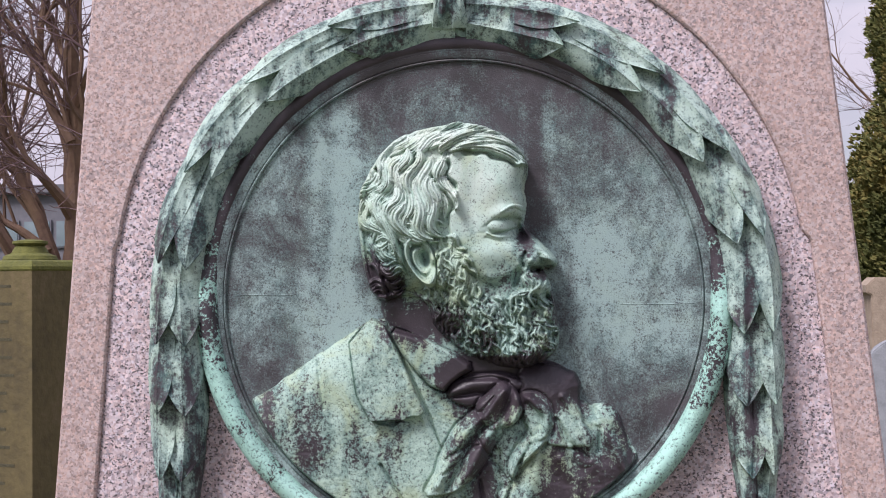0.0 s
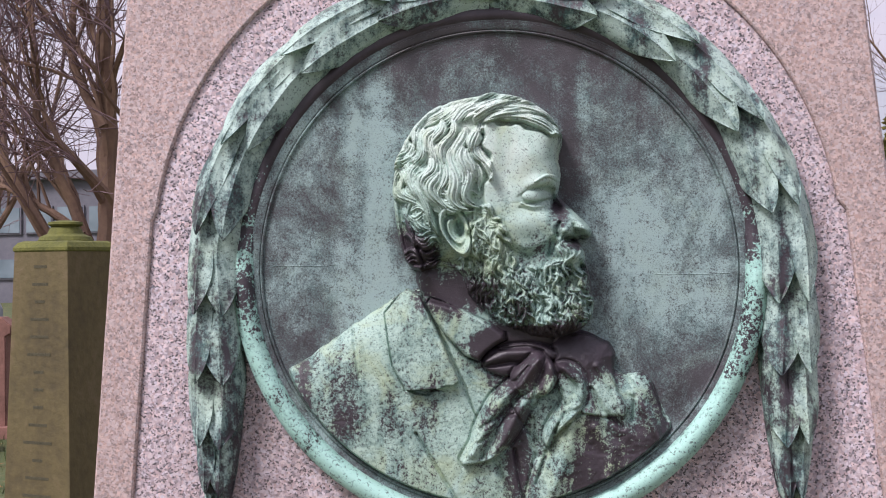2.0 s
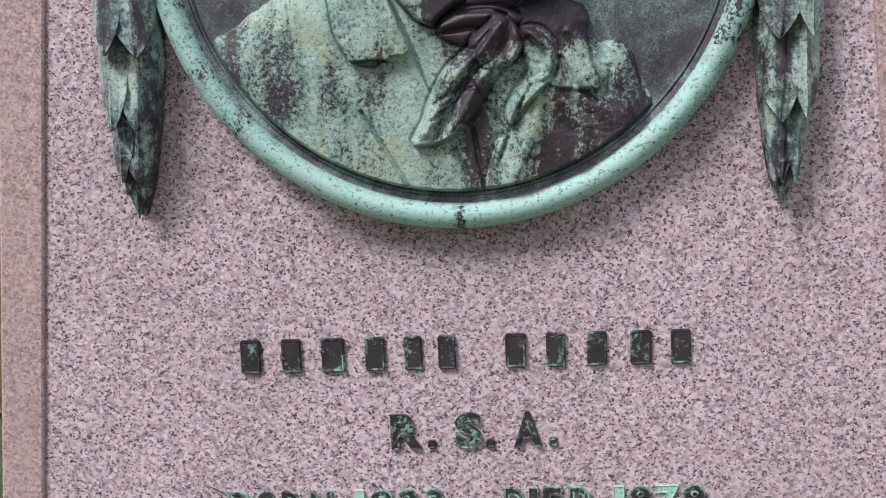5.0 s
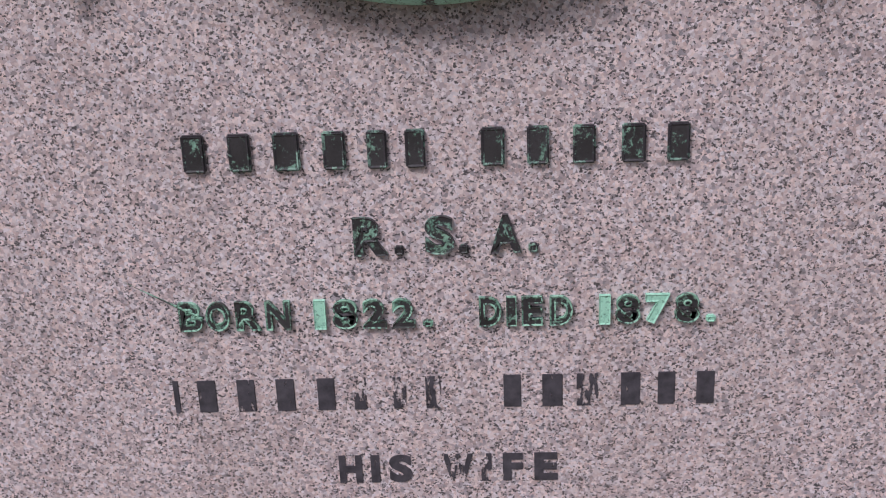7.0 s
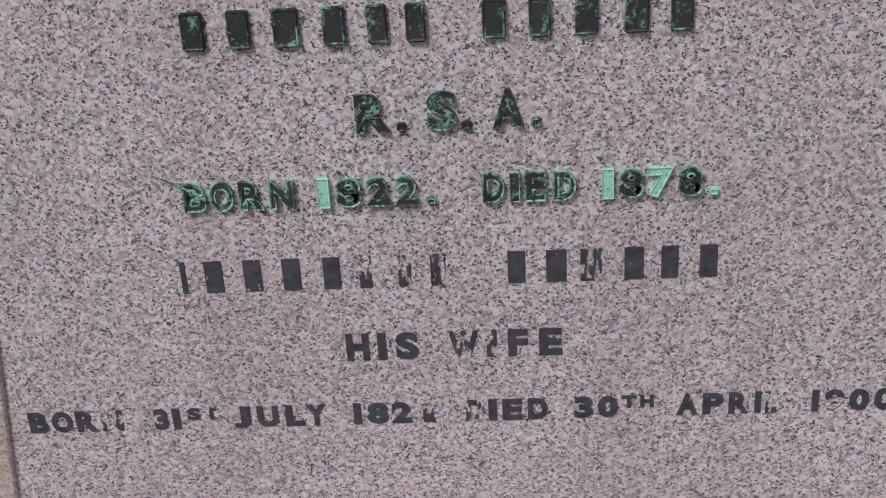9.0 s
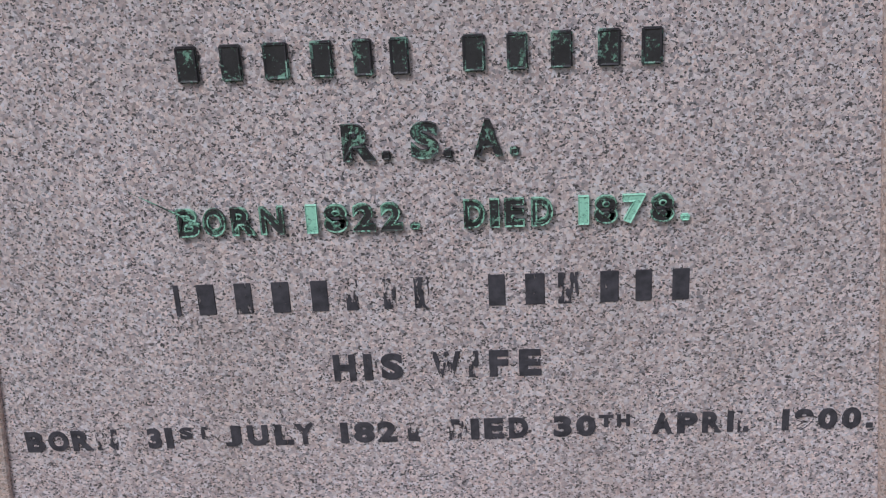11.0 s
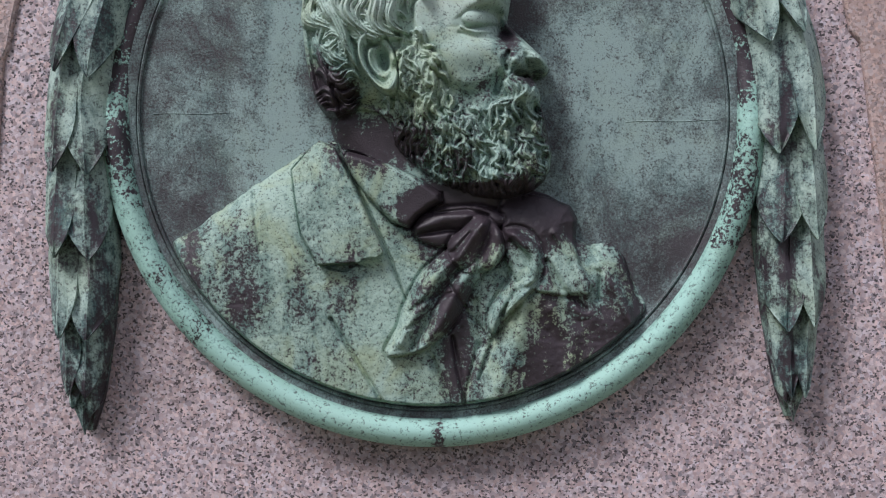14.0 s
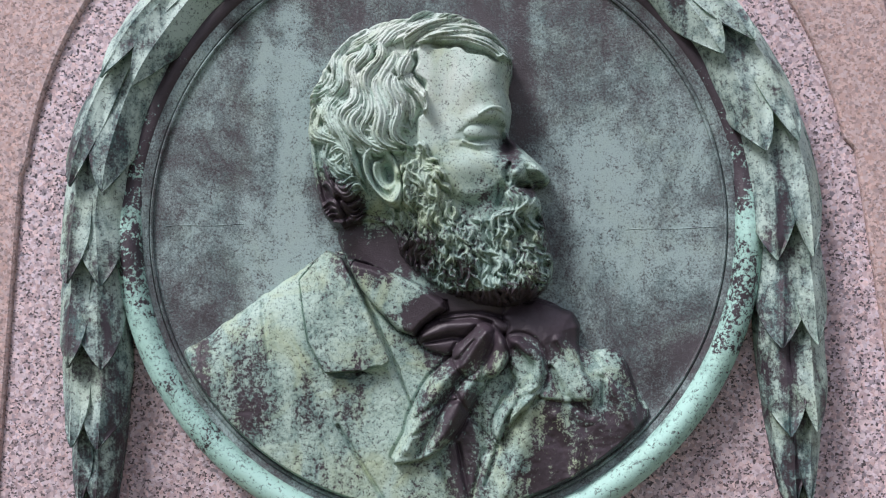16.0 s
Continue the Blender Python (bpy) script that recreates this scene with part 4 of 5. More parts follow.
    grown = (hair > 0.02) | (beard > 0.02)
    dress_hair(h, head_base, np.where(grown, head_base, 0), x[0], z[:, 0])
    return h


def relief_mesh(material):
    stepw = 0.00082
    xs, zs = np.arange(-0.352, 0.312, stepw), np.arange(1.232, 1.808, stepw)
    x, z = np.meshgrid(xs, zs)
    k = 1.011
    h = relief_heights((x + 0.0175) / k - 0.018, (z - 1.557) / k + 1.554) * k
    rr = np.hypot(x - MED_X, z - MED_Z)
    h = np.where(rr < 0.3225, h * np.clip((0.3225 - rr) / 0.006, 0, 1) ** 0.5, 0)
    keep = h > 1e-4
    quad = keep[:-1, :-1] | keep[1:, :-1] | keep[:-1, 1:] | keep[1:, 1:]
    used = np.zeros(x.shape, bool)
    used[:-1, :-1] |= quad
    used[1:, :-1] |= quad
    used[:-1, 1:] |= quad
    used[1:, 1:] |= quad
    index = np.full(x.shape, -1)
    index[used] = np.arange(used.sum())
    y = np.where(keep, PLATE_Y + 0.004 - h, PLATE_Y + 0.008)
    verts = np.stack([x[used], y[used], z[used]], 1)
    jj, ii = np.nonzero(quad)
    faces = np.stack([index[jj, ii], index[jj, ii + 1], index[jj + 1, ii + 1], index[jj + 1, ii]], 1)
    me = bpy.data.meshes.new("relief_bust")
    me.from_pydata(verts.tolist(), [], faces.tolist())
    me.polygons.foreach_set("use_smooth", np.ones(len(faces), bool))
    me.materials.append(material)
    me.update()
    return me


tagged(new("relief_bust", relief_mesh(bronze_bust)), "weathered green bronze relief bust on a round plate", "relief")

# ---- the wreath ----
WREATH_X, WREATH_Z, WREATH_R = -0.0175, 1.557, 0.387
QUARTER = WREATH_R * radians(90)
SHIFT = {-1: ([0.0, 0.30, 0.60], [-0.002, 0.008, 0.008]), 1: ([0.0, 0.35, 0.60, 0.80], [-0.004, -0.005, 0.001, 0.004])}
LENGTH = {-1: QUARTER + 0.352, 1: QUARTER + 0.340}


def on_bundle(s, q, side, lift=0.0):
    """A place on one branch of the wreath: s metres from the top along it, q from -1 at its inner edge to 1 at its outer edge."""
    half = float(np.interp(LENGTH[side] - s, [0.0, 0.04, 0.12, 0.20], [0.004, 0.018, 0.032, 0.039]))
    r = WREATH_R + float(np.interp(s, *SHIFT[side])) + q * half
    y = -(0.004 + 0.028 * min(1.0, half / 0.034) * max(0.0, 1 - abs(q) ** 2.6) ** 0.6 + lift)
    a = min(s, QUARTER) / WREATH_R
    return WREATH_X + side * r * math.sin(a), y, WREATH_Z + r * math.cos(a) - max(0.0, s - QUARTER)


def bundle_bm(side):
    """The rounded bundle of stems that the leaves lie on."""
    bm = bmesh.new()
    rings = []
    for s in np.linspace(0.0, LENGTH[side] - 0.004, 90):
        ring = [bm.verts.new(on_bundle(s, math.sin(a), side, 0.0012 * math.sin(7 * a + 2 * math.sin(30 * s)))) for a in np.linspace(-1.5, 1.5, 19)]
        x0, _, z0 = on_bundle(s, -0.9, side)
        x1, _, z1 = on_bundle(s, 0.9, side)
        rings.append(ring + [bm.verts.new((x1, 0.004, z1)), bm.verts.new((x0, 0.004, z0))])
    m = len(rings[0])
    for a, b in zip(rings, rings[1:]):
        for k in range(m):
            bm.faces.new((a[k], a[(k + 1) % m], b[(k + 1) % m], b[k]))
    bm.faces.new(rings[0])
    bm.faces.new(rings[-1])
    bmesh.ops.recalc_face_normals(bm, faces=bm.faces)
    return bm


def leaf_bm(tip, length, q_base, q_tip, q_half, low, high, side, rng):
    """One laurel leaf wrapped over the bundle: parallel sides, a pointed tip, a raised midrib, a wavy edge and a thick rim."""
    bm = bmesh.new()
    rows, cols = 26, 12
    ph, bow = rng.uniform(0, 6), rng.uniform(-0.10, 0.10)
    start = max(0.008, tip - length)
    top, under_side = [], []
    for i in range(rows + 1):
        t = i / rows
        u = min(1.0, max(0.0, (t - 0.62) / 0.38))
        w = q_half * max(0.03, (1 - u ** 1.7) ** 0.82) * (0.84 + 0.16 * math.sin(min(1.0, t / 0.62) * math.pi / 2))
        s = start + (tip - start) * t
        q0 = q_base + (q_tip - q_base) * t + bow * math.sin(math.pi * t)
        lift = low + (high - low) * t ** 1.3
        ra, rb = [], []
        for k in range(cols + 1):
            c = 2 * k / cols - 1
            q = max(-1.06, min(1.06, q0 + c * w + 0.035 * math.sin(9 * t + ph) * abs(c)))
            facet = 0.0060 * (1 - abs(c)) - 0.0016 * (1 - c * c) + 0.0024 * max(0.0, 1 - abs(c) * 5.5)
            lip = 0.0026 * max(0.0, abs(c) - 0.72) / 0.28
            vein = 0.0007 * math.sin(40 * t - 8 * abs(c)) * (1 - abs(c)) * min(1.0, abs(c) * 5)
            wave = 0.0022 * math.sin(8 * t + ph + 2 * c) * abs(c) + 0.0010 * math.sin(4 * c + 15 * t + 2 * ph)
            up = lift + (facet + vein) * (1 - 0.5 * t ** 4) + lip + wave
            ra.append(bm.verts.new(on_bundle(s, q, side, up)))
            rb.append(bm.verts.new(on_bundle(s, q, side, up - 0.0045)))
        top.append(ra)
        under_side.append(rb)
    for i in range(rows):
        for k in range(cols):
            bm.faces.new((top[i][k], top[i][k + 1], top[i + 1][k + 1], top[i + 1][k]))
            bm.faces.new((under_side[i][k], under_side[i + 1][k], under_side[i + 1][k + 1], under_side[i][k + 1]))
        for k in (0, cols):
            bm.faces.new((top[i][k], top[i + 1][k], under_side[i + 1][k], under_side[i][k]))
    for k in range(cols):
        bm.faces.new((top[rows][k], top[rows][k + 1], under_side[rows][k + 1], under_side[rows][k]))
        bm.faces.new((top[0][k], under_side[0][k], under_side[0][k + 1], top[0][k + 1]))
    bmesh.ops.recalc_face_normals(bm, faces=bm.faces)
    return bm


wreath = thing("wreath", "weathered green bronze laurel wreath hanging round a medallion", "wreath", at=pose(WREATH_X, 0.0, WREATH_Z + WREATH_R))
rng = random.Random(7)
for side, angles, tip_heights, last in ((-1, (24.8, 44.0, 63.9, 83.0), (1.497, 1.402, 1.314, 1.250), 1.207), (1, (22.3, 41.6, 60.6, 79.0), (1.507, 1.414, 1.320, 1.244), 1.217)):
    tips = [radians(a) * WREATH_R for a in angles] + [QUARTER + WREATH_Z - z for z in tip_heights]
    under(part("stem", bundle_bm(side), bronze_core, label="dark bronze bundle of stems", smooth=True), wreath)
    for i in range(len(tips) - 1, -1, -1):
        tip = tips[i]
        gap = tip - (tips[i - 1] if i else tip - 0.13)
        long = gap * 1.62
        for q_base, q_tip, q_half, high, ahead in ((-0.22, -0.46, 0.68, 0.0270, 0.0), (0.50, 0.50, 0.56, 0.0290, 0.006 if i < 3 else -0.003)):
            bm = leaf_bm(tip + ahead + rng.uniform(-0.002, 0.002), long, q_base + rng.uniform(-0.06, 0.06), q_tip, q_half * rng.uniform(0.94, 1.04), 0.0015, high, side, rng)
            under(part("leaf", bm, bronze_leaf, smooth=True), wreath)
        if 0 < i < 7:
            bm = leaf_bm(tip - gap * 0.42, gap * 1.1, 0.10, 0.16 * rng.choice((-1, 1)), 0.42, 0.0010, 0.0050, side, rng)
            under(part("leaf", bm, bronze_leaf, smooth=True), wreath)
    for q_tip, short in ((0.0, 0.0), (-0.7, 0.022), (0.7, 0.030)):
        bm = leaf_bm(QUARTER + WREATH_Z - last - short, 0.085, q_tip * 0.4, q_tip, 0.70, 0.002, 0.016, side, rng)
        under(part("leaf", bm, bronze_leaf, smooth=True), wreath)


def band_bm():
    """The ribbon that binds the two branches, with gathered folds."""
    bm = bmesh.new()
    rows, cols = 26, 16
    grid = []
    for i in range(rows + 1):
        t = i / rows
        r = 0.368 + 0.085 * t
        ring = []
        for k in range(cols + 1):
            c = 2 * k / cols - 1
            wide = 0.020 + 0.004 * math.cos(math.tau * t) + 0.004 * t
            fold = 0.0022 * math.sin(c * 11 + 2 * t)
            y = -(0.022 + 0.034 * math.sin(math.pi * (0.10 + 0.82 * t)) ** 0.6 + fold + 0.003 * math.sin(5 * c - 7 * t))
            ring.append(bm.verts.new((WREATH_X - 0.0125 + c * wide - 0.002 * t, y, WREATH_Z + r)))
        grid.append(ring)
    for i in range(rows):
        for k in range(cols):
            bm.faces.new((grid[i][k], grid[i][k + 1], grid[i + 1][k + 1], grid[i + 1][k]))
    bmesh.ops.recalc_face_normals(bm, faces=bm.faces)
    bmesh.ops.solidify(bm, geom=list(bm.faces), thickness=0.006)
    return bm


under(part("ribbon", band_bm(), bronze_leaf, label="bronze ribbon binding the branches", smooth=True), wreath)

# ---- the inscription ----
GLYPHS = {}


def glyph(ch, bold):
    """The outline of one character as a mesh, in a box 1 wide and 1 high, its depth along y."""
    if (ch, bold) not in GLYPHS:
        cu = bpy.data.curves.new("glyph", "FONT")
        cu.body, cu.size, cu.offset, cu.extrude, cu.resolution_u = ch, 1.0, bold, 0.5, 5
        ob = new("glyph", cu)
        bpy.context.view_layer.update()
        me = bpy.data.meshes.new_from_object(ob.evaluated_get(bpy.context.evaluated_depsgraph_get()))
        bpy.data.objects.remove(ob)
        co = np.array([v.co[:] for v in me.vertices])
        lo, hi = co.min(0), co.max(0)
        GLYPHS[ch, bold] = (((co - lo) / np.maximum(hi - lo, 1e-6)).tolist(), [tuple(p.vertices) for p in me.polygons])
    return GLYPHS[ch, bold]


def letter(ch, x0, x1, z, height, deep, material, parent, tilt, bold=0.05):
    """A raised or inlaid character (or, for '#', a plain bar) in its box on the panel."""
    bm = bmesh.new()
    if ch in "#." :
        w, hgt = (x1 - x0) * (0.66 if ch == "#" else 1.0), height * 0.94 if ch == "#" else min(height * 0.24, x1 - x0)
        src = box_bm(0, w, -deep, 0.004, 0, hgt, min(0.0018, deep * 0.3))
        me = bpy.data.meshes.new("tmp")
        src.to_mesh(me)
        src.free()
        bm.from_mesh(me)
    else:
        co, faces = glyph(ch, bold)
        vs = [bm.verts.new((u * (x1 - x0), -deep + (1 - w) * (deep + 0.004), v * height)) for u, v, w in co]
        for f in faces:
            try:
                bm.faces.new([vs[i] for i in f])
            except ValueError:
                pass
        bmesh.ops.remove_doubles(bm, verts=bm.verts, dist=1e-6)
        bmesh.ops.recalc_face_normals(bm, faces=bm.faces)
    if ch == "#":
        x0 += (x1 - x0) * 0.17
    if deep > 0.003:
        fronts = [f for f in bm.faces if f.normal.y < -0.9 and f.calc_center_median().y < -deep * 0.8]
        thick = min(0.0020, 0.10 * (x1 - x0))
        bmesh.ops.inset_region(bm, faces=fronts, thickness=thick, depth=-0.0009, use_even_offset=True)
        for f in fronts:
            f.material_index = 1
    bmesh.ops.transform(bm, verts=bm.verts, matrix=pose(x0, PANEL_Y, z, 0, -tilt, 0))
    ob = under(part("bar" if ch == "#" else "letter", bm, material), parent)
    if deep > 0.003:
        ob.data.materials.append(material if material is bronze_pale else bronze_bare)


def inscription(chars, spans, z, slope, height, deep, material, label, worn=(), worn_material=None, raised=(), bold=0.05):
    x_first = spans[0][0]
    row = thing("inscription_line", label, "inscription", "lines of the inscription", at=pose(x_first, PANEL_Y, z))
    for i, (ch, (x0, x1)) in enumerate(zip(chars, spans)):
        zz, hh = z + slope * (x0 - x_first), height
        if i in raised:
            zz, hh = zz + height * 0.42, height * 0.58
        letter(ch, x0, x1, zz, hh, deep, worn_material if i in worn else material, row, math.degrees(slope), bold)


inscription("###########", [(-0.306, -0.267), (-0.253, -0.215), (-0.203, -0.158), (-0.146, -0.107), (-0.095, -0.061), (-0.052, -0.018), (0.032, 0.072), (0.084, 0.121), (0.135, 0.173), (0.189, 0.229), (0.240, 0.277)],
            1.000, 0.024, 0.047, 0.006, bronze_dark, "row of raised dark bronze bars on pink granite")
inscription("R.S.A.", [(-0.109, -0.069), (-0.062, -0.051), (-0.026, 0.008), (0.013, 0.024), (0.049, 0.085), (0.093, 0.104)], 0.899, 0.024, 0.047, 0.006, bronze_dark, "raised dark bronze capitals R. S. A. on pink granite")
inscription("BORN1822.DIED1878.", [(-0.322, -0.294), (-0.290, -0.261), (-0.254, -0.224), (-0.218, -0.188), (-0.160, -0.146), (-0.138, -0.108), (-0.102, -0.074), (-0.067, -0.040), (-0.031, -0.019), (0.036, 0.062), (0.068, 0.080),
            (0.086, 0.111), (0.119, 0.146), (0.177, 0.190), (0.196, 0.225), (0.231, 0.259), (0.265, 0.294), (0.302, 0.313)], 0.802, 0.022, 0.037, 0.006, bronze_green, "raised green bronze capitals BORN 1822. DIED 1878.", (4, 13, 15, 17), bronze_pale)
inscription("##############", [(-0.341, -0.331), (-0.315, -0.281), (-0.266, -0.233), (-0.218, -0.184), (-0.167, -0.135), (-0.121, -0.098), (-0.073, -0.049), (-0.034, -0.006), (0.060, 0.092), (0.106, 0.143), (0.147, 0.186),
            (0.201, 0.236), (0.246, 0.277), (0.292, 0.324)], 0.690, 0.026, 0.046, 0.0012, lead_whole, "row of partly lost black lead bars in granite", (5, 6, 7, 10), lead_worn)
inscription("HISWIFE", [(-0.140, -0.111), (-0.100, -0.089), (-0.077, -0.048), (-0.010, 0.028), (0.038, 0.051), (0.065, 0.090), (0.104, 0.133)], 0.591, 0.026, 0.039, 0.0012, lead_whole, "worn black lead capitals HIS WIFE in granite", (3, 4), lead_worn, (), 0.05)
inscription("BORN31STJULY182#DIED30THAPRIL1900.", [(-0.571, -0.545), (-0.540, -0.512), (-0.507, -0.479), (-0.473, -0.444), (-0.402, -0.383), (-0.377, -0.367), (-0.357, -0.340), (-0.333, -0.317), (-0.296, -0.273), (-0.264, -0.236),
            (-0.227, -0.202), (-0.199, -0.173), (-0.137, -0.127), (-0.119, -0.091), (-0.087, -0.061), (-0.050, -0.026), (0.010, 0.034), (0.039, 0.050), (0.057, 0.083), (0.090, 0.116), (0.150, 0.174), (0.180, 0.206), (0.210, 0.229),
            (0.234, 0.251), (0.281, 0.308), (0.314, 0.341), (0.347, 0.373), (0.380, 0.388), (0.394, 0.408), (0.452, 0.461), (0.468, 0.493), (0.499, 0.524), (0.530, 0.555), (0.562, 0.571)], 0.482, 0.0285, 0.032, 0.0012, lead_whole,
            "worn black lead capitals and dates in granite", (3, 7, 15, 16, 28), lead_worn, (6, 7, 22, 23), 0.05)


# ---- neighbouring stones ----
def pillar_stone():
    """A mossy square pillar on a plinth, with a stepped cap and cut lines of worn writing."""
    ob = thing("gravestone", "mossy sandstone pillar gravestone with a stepped cap", "gravestone", "neighbouring gravestones", at=pose(-1.944, 3.184, 0, 0, 0, 0))
    r2 = math.sqrt(2)

    def prism(profile):
        return lathe_bm([(r * r2 / 2, z) for r, z in profile], 4, PT)

    PT = radians(-66)
    specs = (("shaft", [(0.372, 0.34), (0.288, 1.64)], mossy_stone, ""), ("base", [(0.47, -0.05), (0.47, 0.24), (0.45, 0.28), (0.39, 0.31), (0.38, 0.345)], mossy_stone, ""),
             ("cap", [(0.290, 1.637), (0.298, 1.643), (0.298, 1.655), (0.27, 1.675), (0.24, 1.682)], moss, "mossy green cap"))
    for name, prof, mat, label in specs:
        bm = prism(prof)
        bmesh.ops.translate(bm, verts=bm.verts, vec=(0, 0, 0))
        part(name, bm, mat, ob, label)
    fin = lathe_bm([(0.105, 1.67), (0.112, 1.685), (0.105, 1.70), (0.075, 1.712), (0.064, 1.735), (0.058, 1.742), (0.072, 1.752), (0.070, 1.762), (0.03, 1.769)], 28)
    part("finial", fin, moss, ob, smooth=True)
    rngp = random.Random(4)
    a = PT + math.pi / 4 - math.pi / 2
    nx, ny = math.cos(a), math.sin(a)
    for i in range(15):
        z = 1.575 - i * 0.072
        half = rngp.choice((0.03, 0.07, 0.085, 0.055)) * (0.9 if i > 1 else 0.5)
        reach = (0.372 - (z - 0.34) * 0.084 / 1.30) / 2 * 1.0 + 0.0005
        bm = box_bm(-half, half, -0.0006, 0.004, z - 0.006, z + 0.006)
        bmesh.ops.transform(bm, verts=bm.verts, matrix=Matrix.Translation((nx * reach, ny * reach, 0)) @ Matrix.Rotation(a + math.pi / 2, 4, "Z"))
        part("writing_bar", bm, dark_writing, ob)
    return ob


pillar_stone()


def slab_stone(x, y, w, h, depth, material, label, round_top=True, yaw=0.0):
    ob = thing("gravestone", label, "gravestone", "neighbouring gravestones", at=pose(x, y, 0, 0, 0, yaw))
    bm = bmesh.new()
    pts = [(-w / 2, 0.10), (w / 2, 0.10)]
    if round_top:
        pts += [(w / 2 * math.cos(a), h - w / 2 * 0.6 + w / 2 * 0.6 * math.sin(a)) for a in np.linspace(0, math.pi, 17)]
    else:
        pts += [(w / 2, h - 0.18), (w / 2 + 0.05, h - 0.15), (w / 2 + 0.05, h - 0.08), (w / 2 - 0.04, h), (-w / 2 + 0.04, h), (-w / 2 - 0.05, h - 0.08), (-w / 2 - 0.05, h - 0.15), (-w / 2, h - 0.18)]
    f = [bm.verts.new((px, -depth / 2, pz)) for px, pz in pts]
    b = [bm.verts.new((px, depth / 2, pz)) for px, pz in pts]
    n = len(pts)
    bm.faces.new(f)
    bm.faces.new(list(reversed(b)))
    for i in range(n):
        bm.faces.new((f[i], b[i], b[(i + 1) % n], f[(i + 1) % n]))
    bmesh.ops.recalc_face_normals(bm, faces=bm.faces)
    bmesh.ops.bevel(bm, geom=[e for e in bm.edges if abs(e.verts[0].co.y - e.verts[1].co.y) < 1e-4], offset=0.012, segments=2, affect="EDGES")
    part("slab", bm, material, ob)
    part("base", box_bm(-w / 2 - 0.1, w / 2 + 0.1, -depth / 2 - 0.1, depth / 2 + 0.1, -0.08, 0.11, 0.01), material, ob)
    return ob


slab_stone(3.08, 7.4, 0.60, 1.12, 0.14, grey_stone, "grey granite gravestone with a rounded top", yaw=-8)
slab_stone(4.0, 10.5, 0.58, 1.56, 0.40, buff_stone, "buff sandstone gravestone with a moulded top", False, -5)
slab_stone(-5.15, 9.0, 0.5, 1.12, 0.25, red_stone, "red sandstone gravestone with a moulded top", False, 10)
slab_stone(-4.95, 8.0, 0.5, 0.62, 0.16, buff_stone, "low buff sandstone gravestone", True, 6)
slab_stone(-8.2, 15.0, 0.8, 1.2, 0.2, grey_stone, "grey stone gravestone among fallen leaves", True, 4)


# ---- ground cover ----
def scatter(name, count, seed, build, material, label, category):
    r = random.Random(seed)
    verts, faces = [], []
    for _ in range(count):
        d, a = 0.9 + 13.0 * r.random() ** 0.7, r.uniform(0, math.tau)
        x, y = AXIS + d * math.cos(a), 0.35 + d * math.sin(a)
        if abs(x - AXIS) < 0.86 and -0.22 < y < 0.96:
            continue
        z = 0.0 if math.hypot(x, y) < 2.5 else 0.05 * noise.noise(Vector((x * 0.3, y * 0.3, 0)))
        build(r, x, y, z, verts, faces)
    me = bpy.data.meshes.new(name)
    me.from_pydata(verts, [], faces)
    me.materials.append(material)
    tagged(new(name, me), label, category, kind="stuff")


def fallen_leaf(r, x, y, z, verts, faces):
    a, ln, tip = r.uniform(0, math.tau), r.uniform(0.03, 0.06), r.uniform(0.004, 0.02)
    c, s = math.cos(a) * ln, math.sin(a) * ln
    i = len(verts)
    verts.extend([(x - c, y - s, z + 0.004), (x + 0.6 * s, y - 0.6 * c, z + tip + 0.006), (x + c, y + s, z + 0.012 + tip), (x - 0.6 * s, y + 0.6 * c, z + tip + 0.004)])
    faces.append((i, i + 1, i + 2, i + 3))


def grass_tuft(r, x, y, z, verts, faces):
    for _ in range(5):
        a, h = r.uniform(0, math.tau), r.uniform(0.03, 0.09)
        px, py = x + r.uniform(-0.04, 0.04), y + r.uniform(-0.04, 0.04)
        w = 0.004
        i = len(verts)
        verts.extend([(px - w * math.sin(a), py + w * math.cos(a), z - 0.01), (px + w * math.sin(a), py - w * math.cos(a), z - 0.01), (px + 0.4 * h * math.cos(a), py + 0.4 * h * math.sin(a), z + h)])
        faces.append((i, i + 1, i + 2))


leaf_litter = rough_stuff("fallen_leaf", [(0.3, (0.16, 0.05, 0.025)), (0.5, (0.30, 0.11, 0.04)), (0.7, (0.40, 0.20, 0.08))], 20.0)
grass_blade = rough_stuff("grass_blade", [(0.3, (0.03, 0.05, 0.012)), (0.7, (0.09, 0.11, 0.03))], 8.0)
scatter("fallen_leaves", 5000, 31, fallen_leaf, leaf_litter, "scattered orange-brown fallen leaves on cemetery grass", "leaves")
scatter("grass", 16000, 32, grass_tuft, grass_blade, "short rough cemetery grass", "grass")

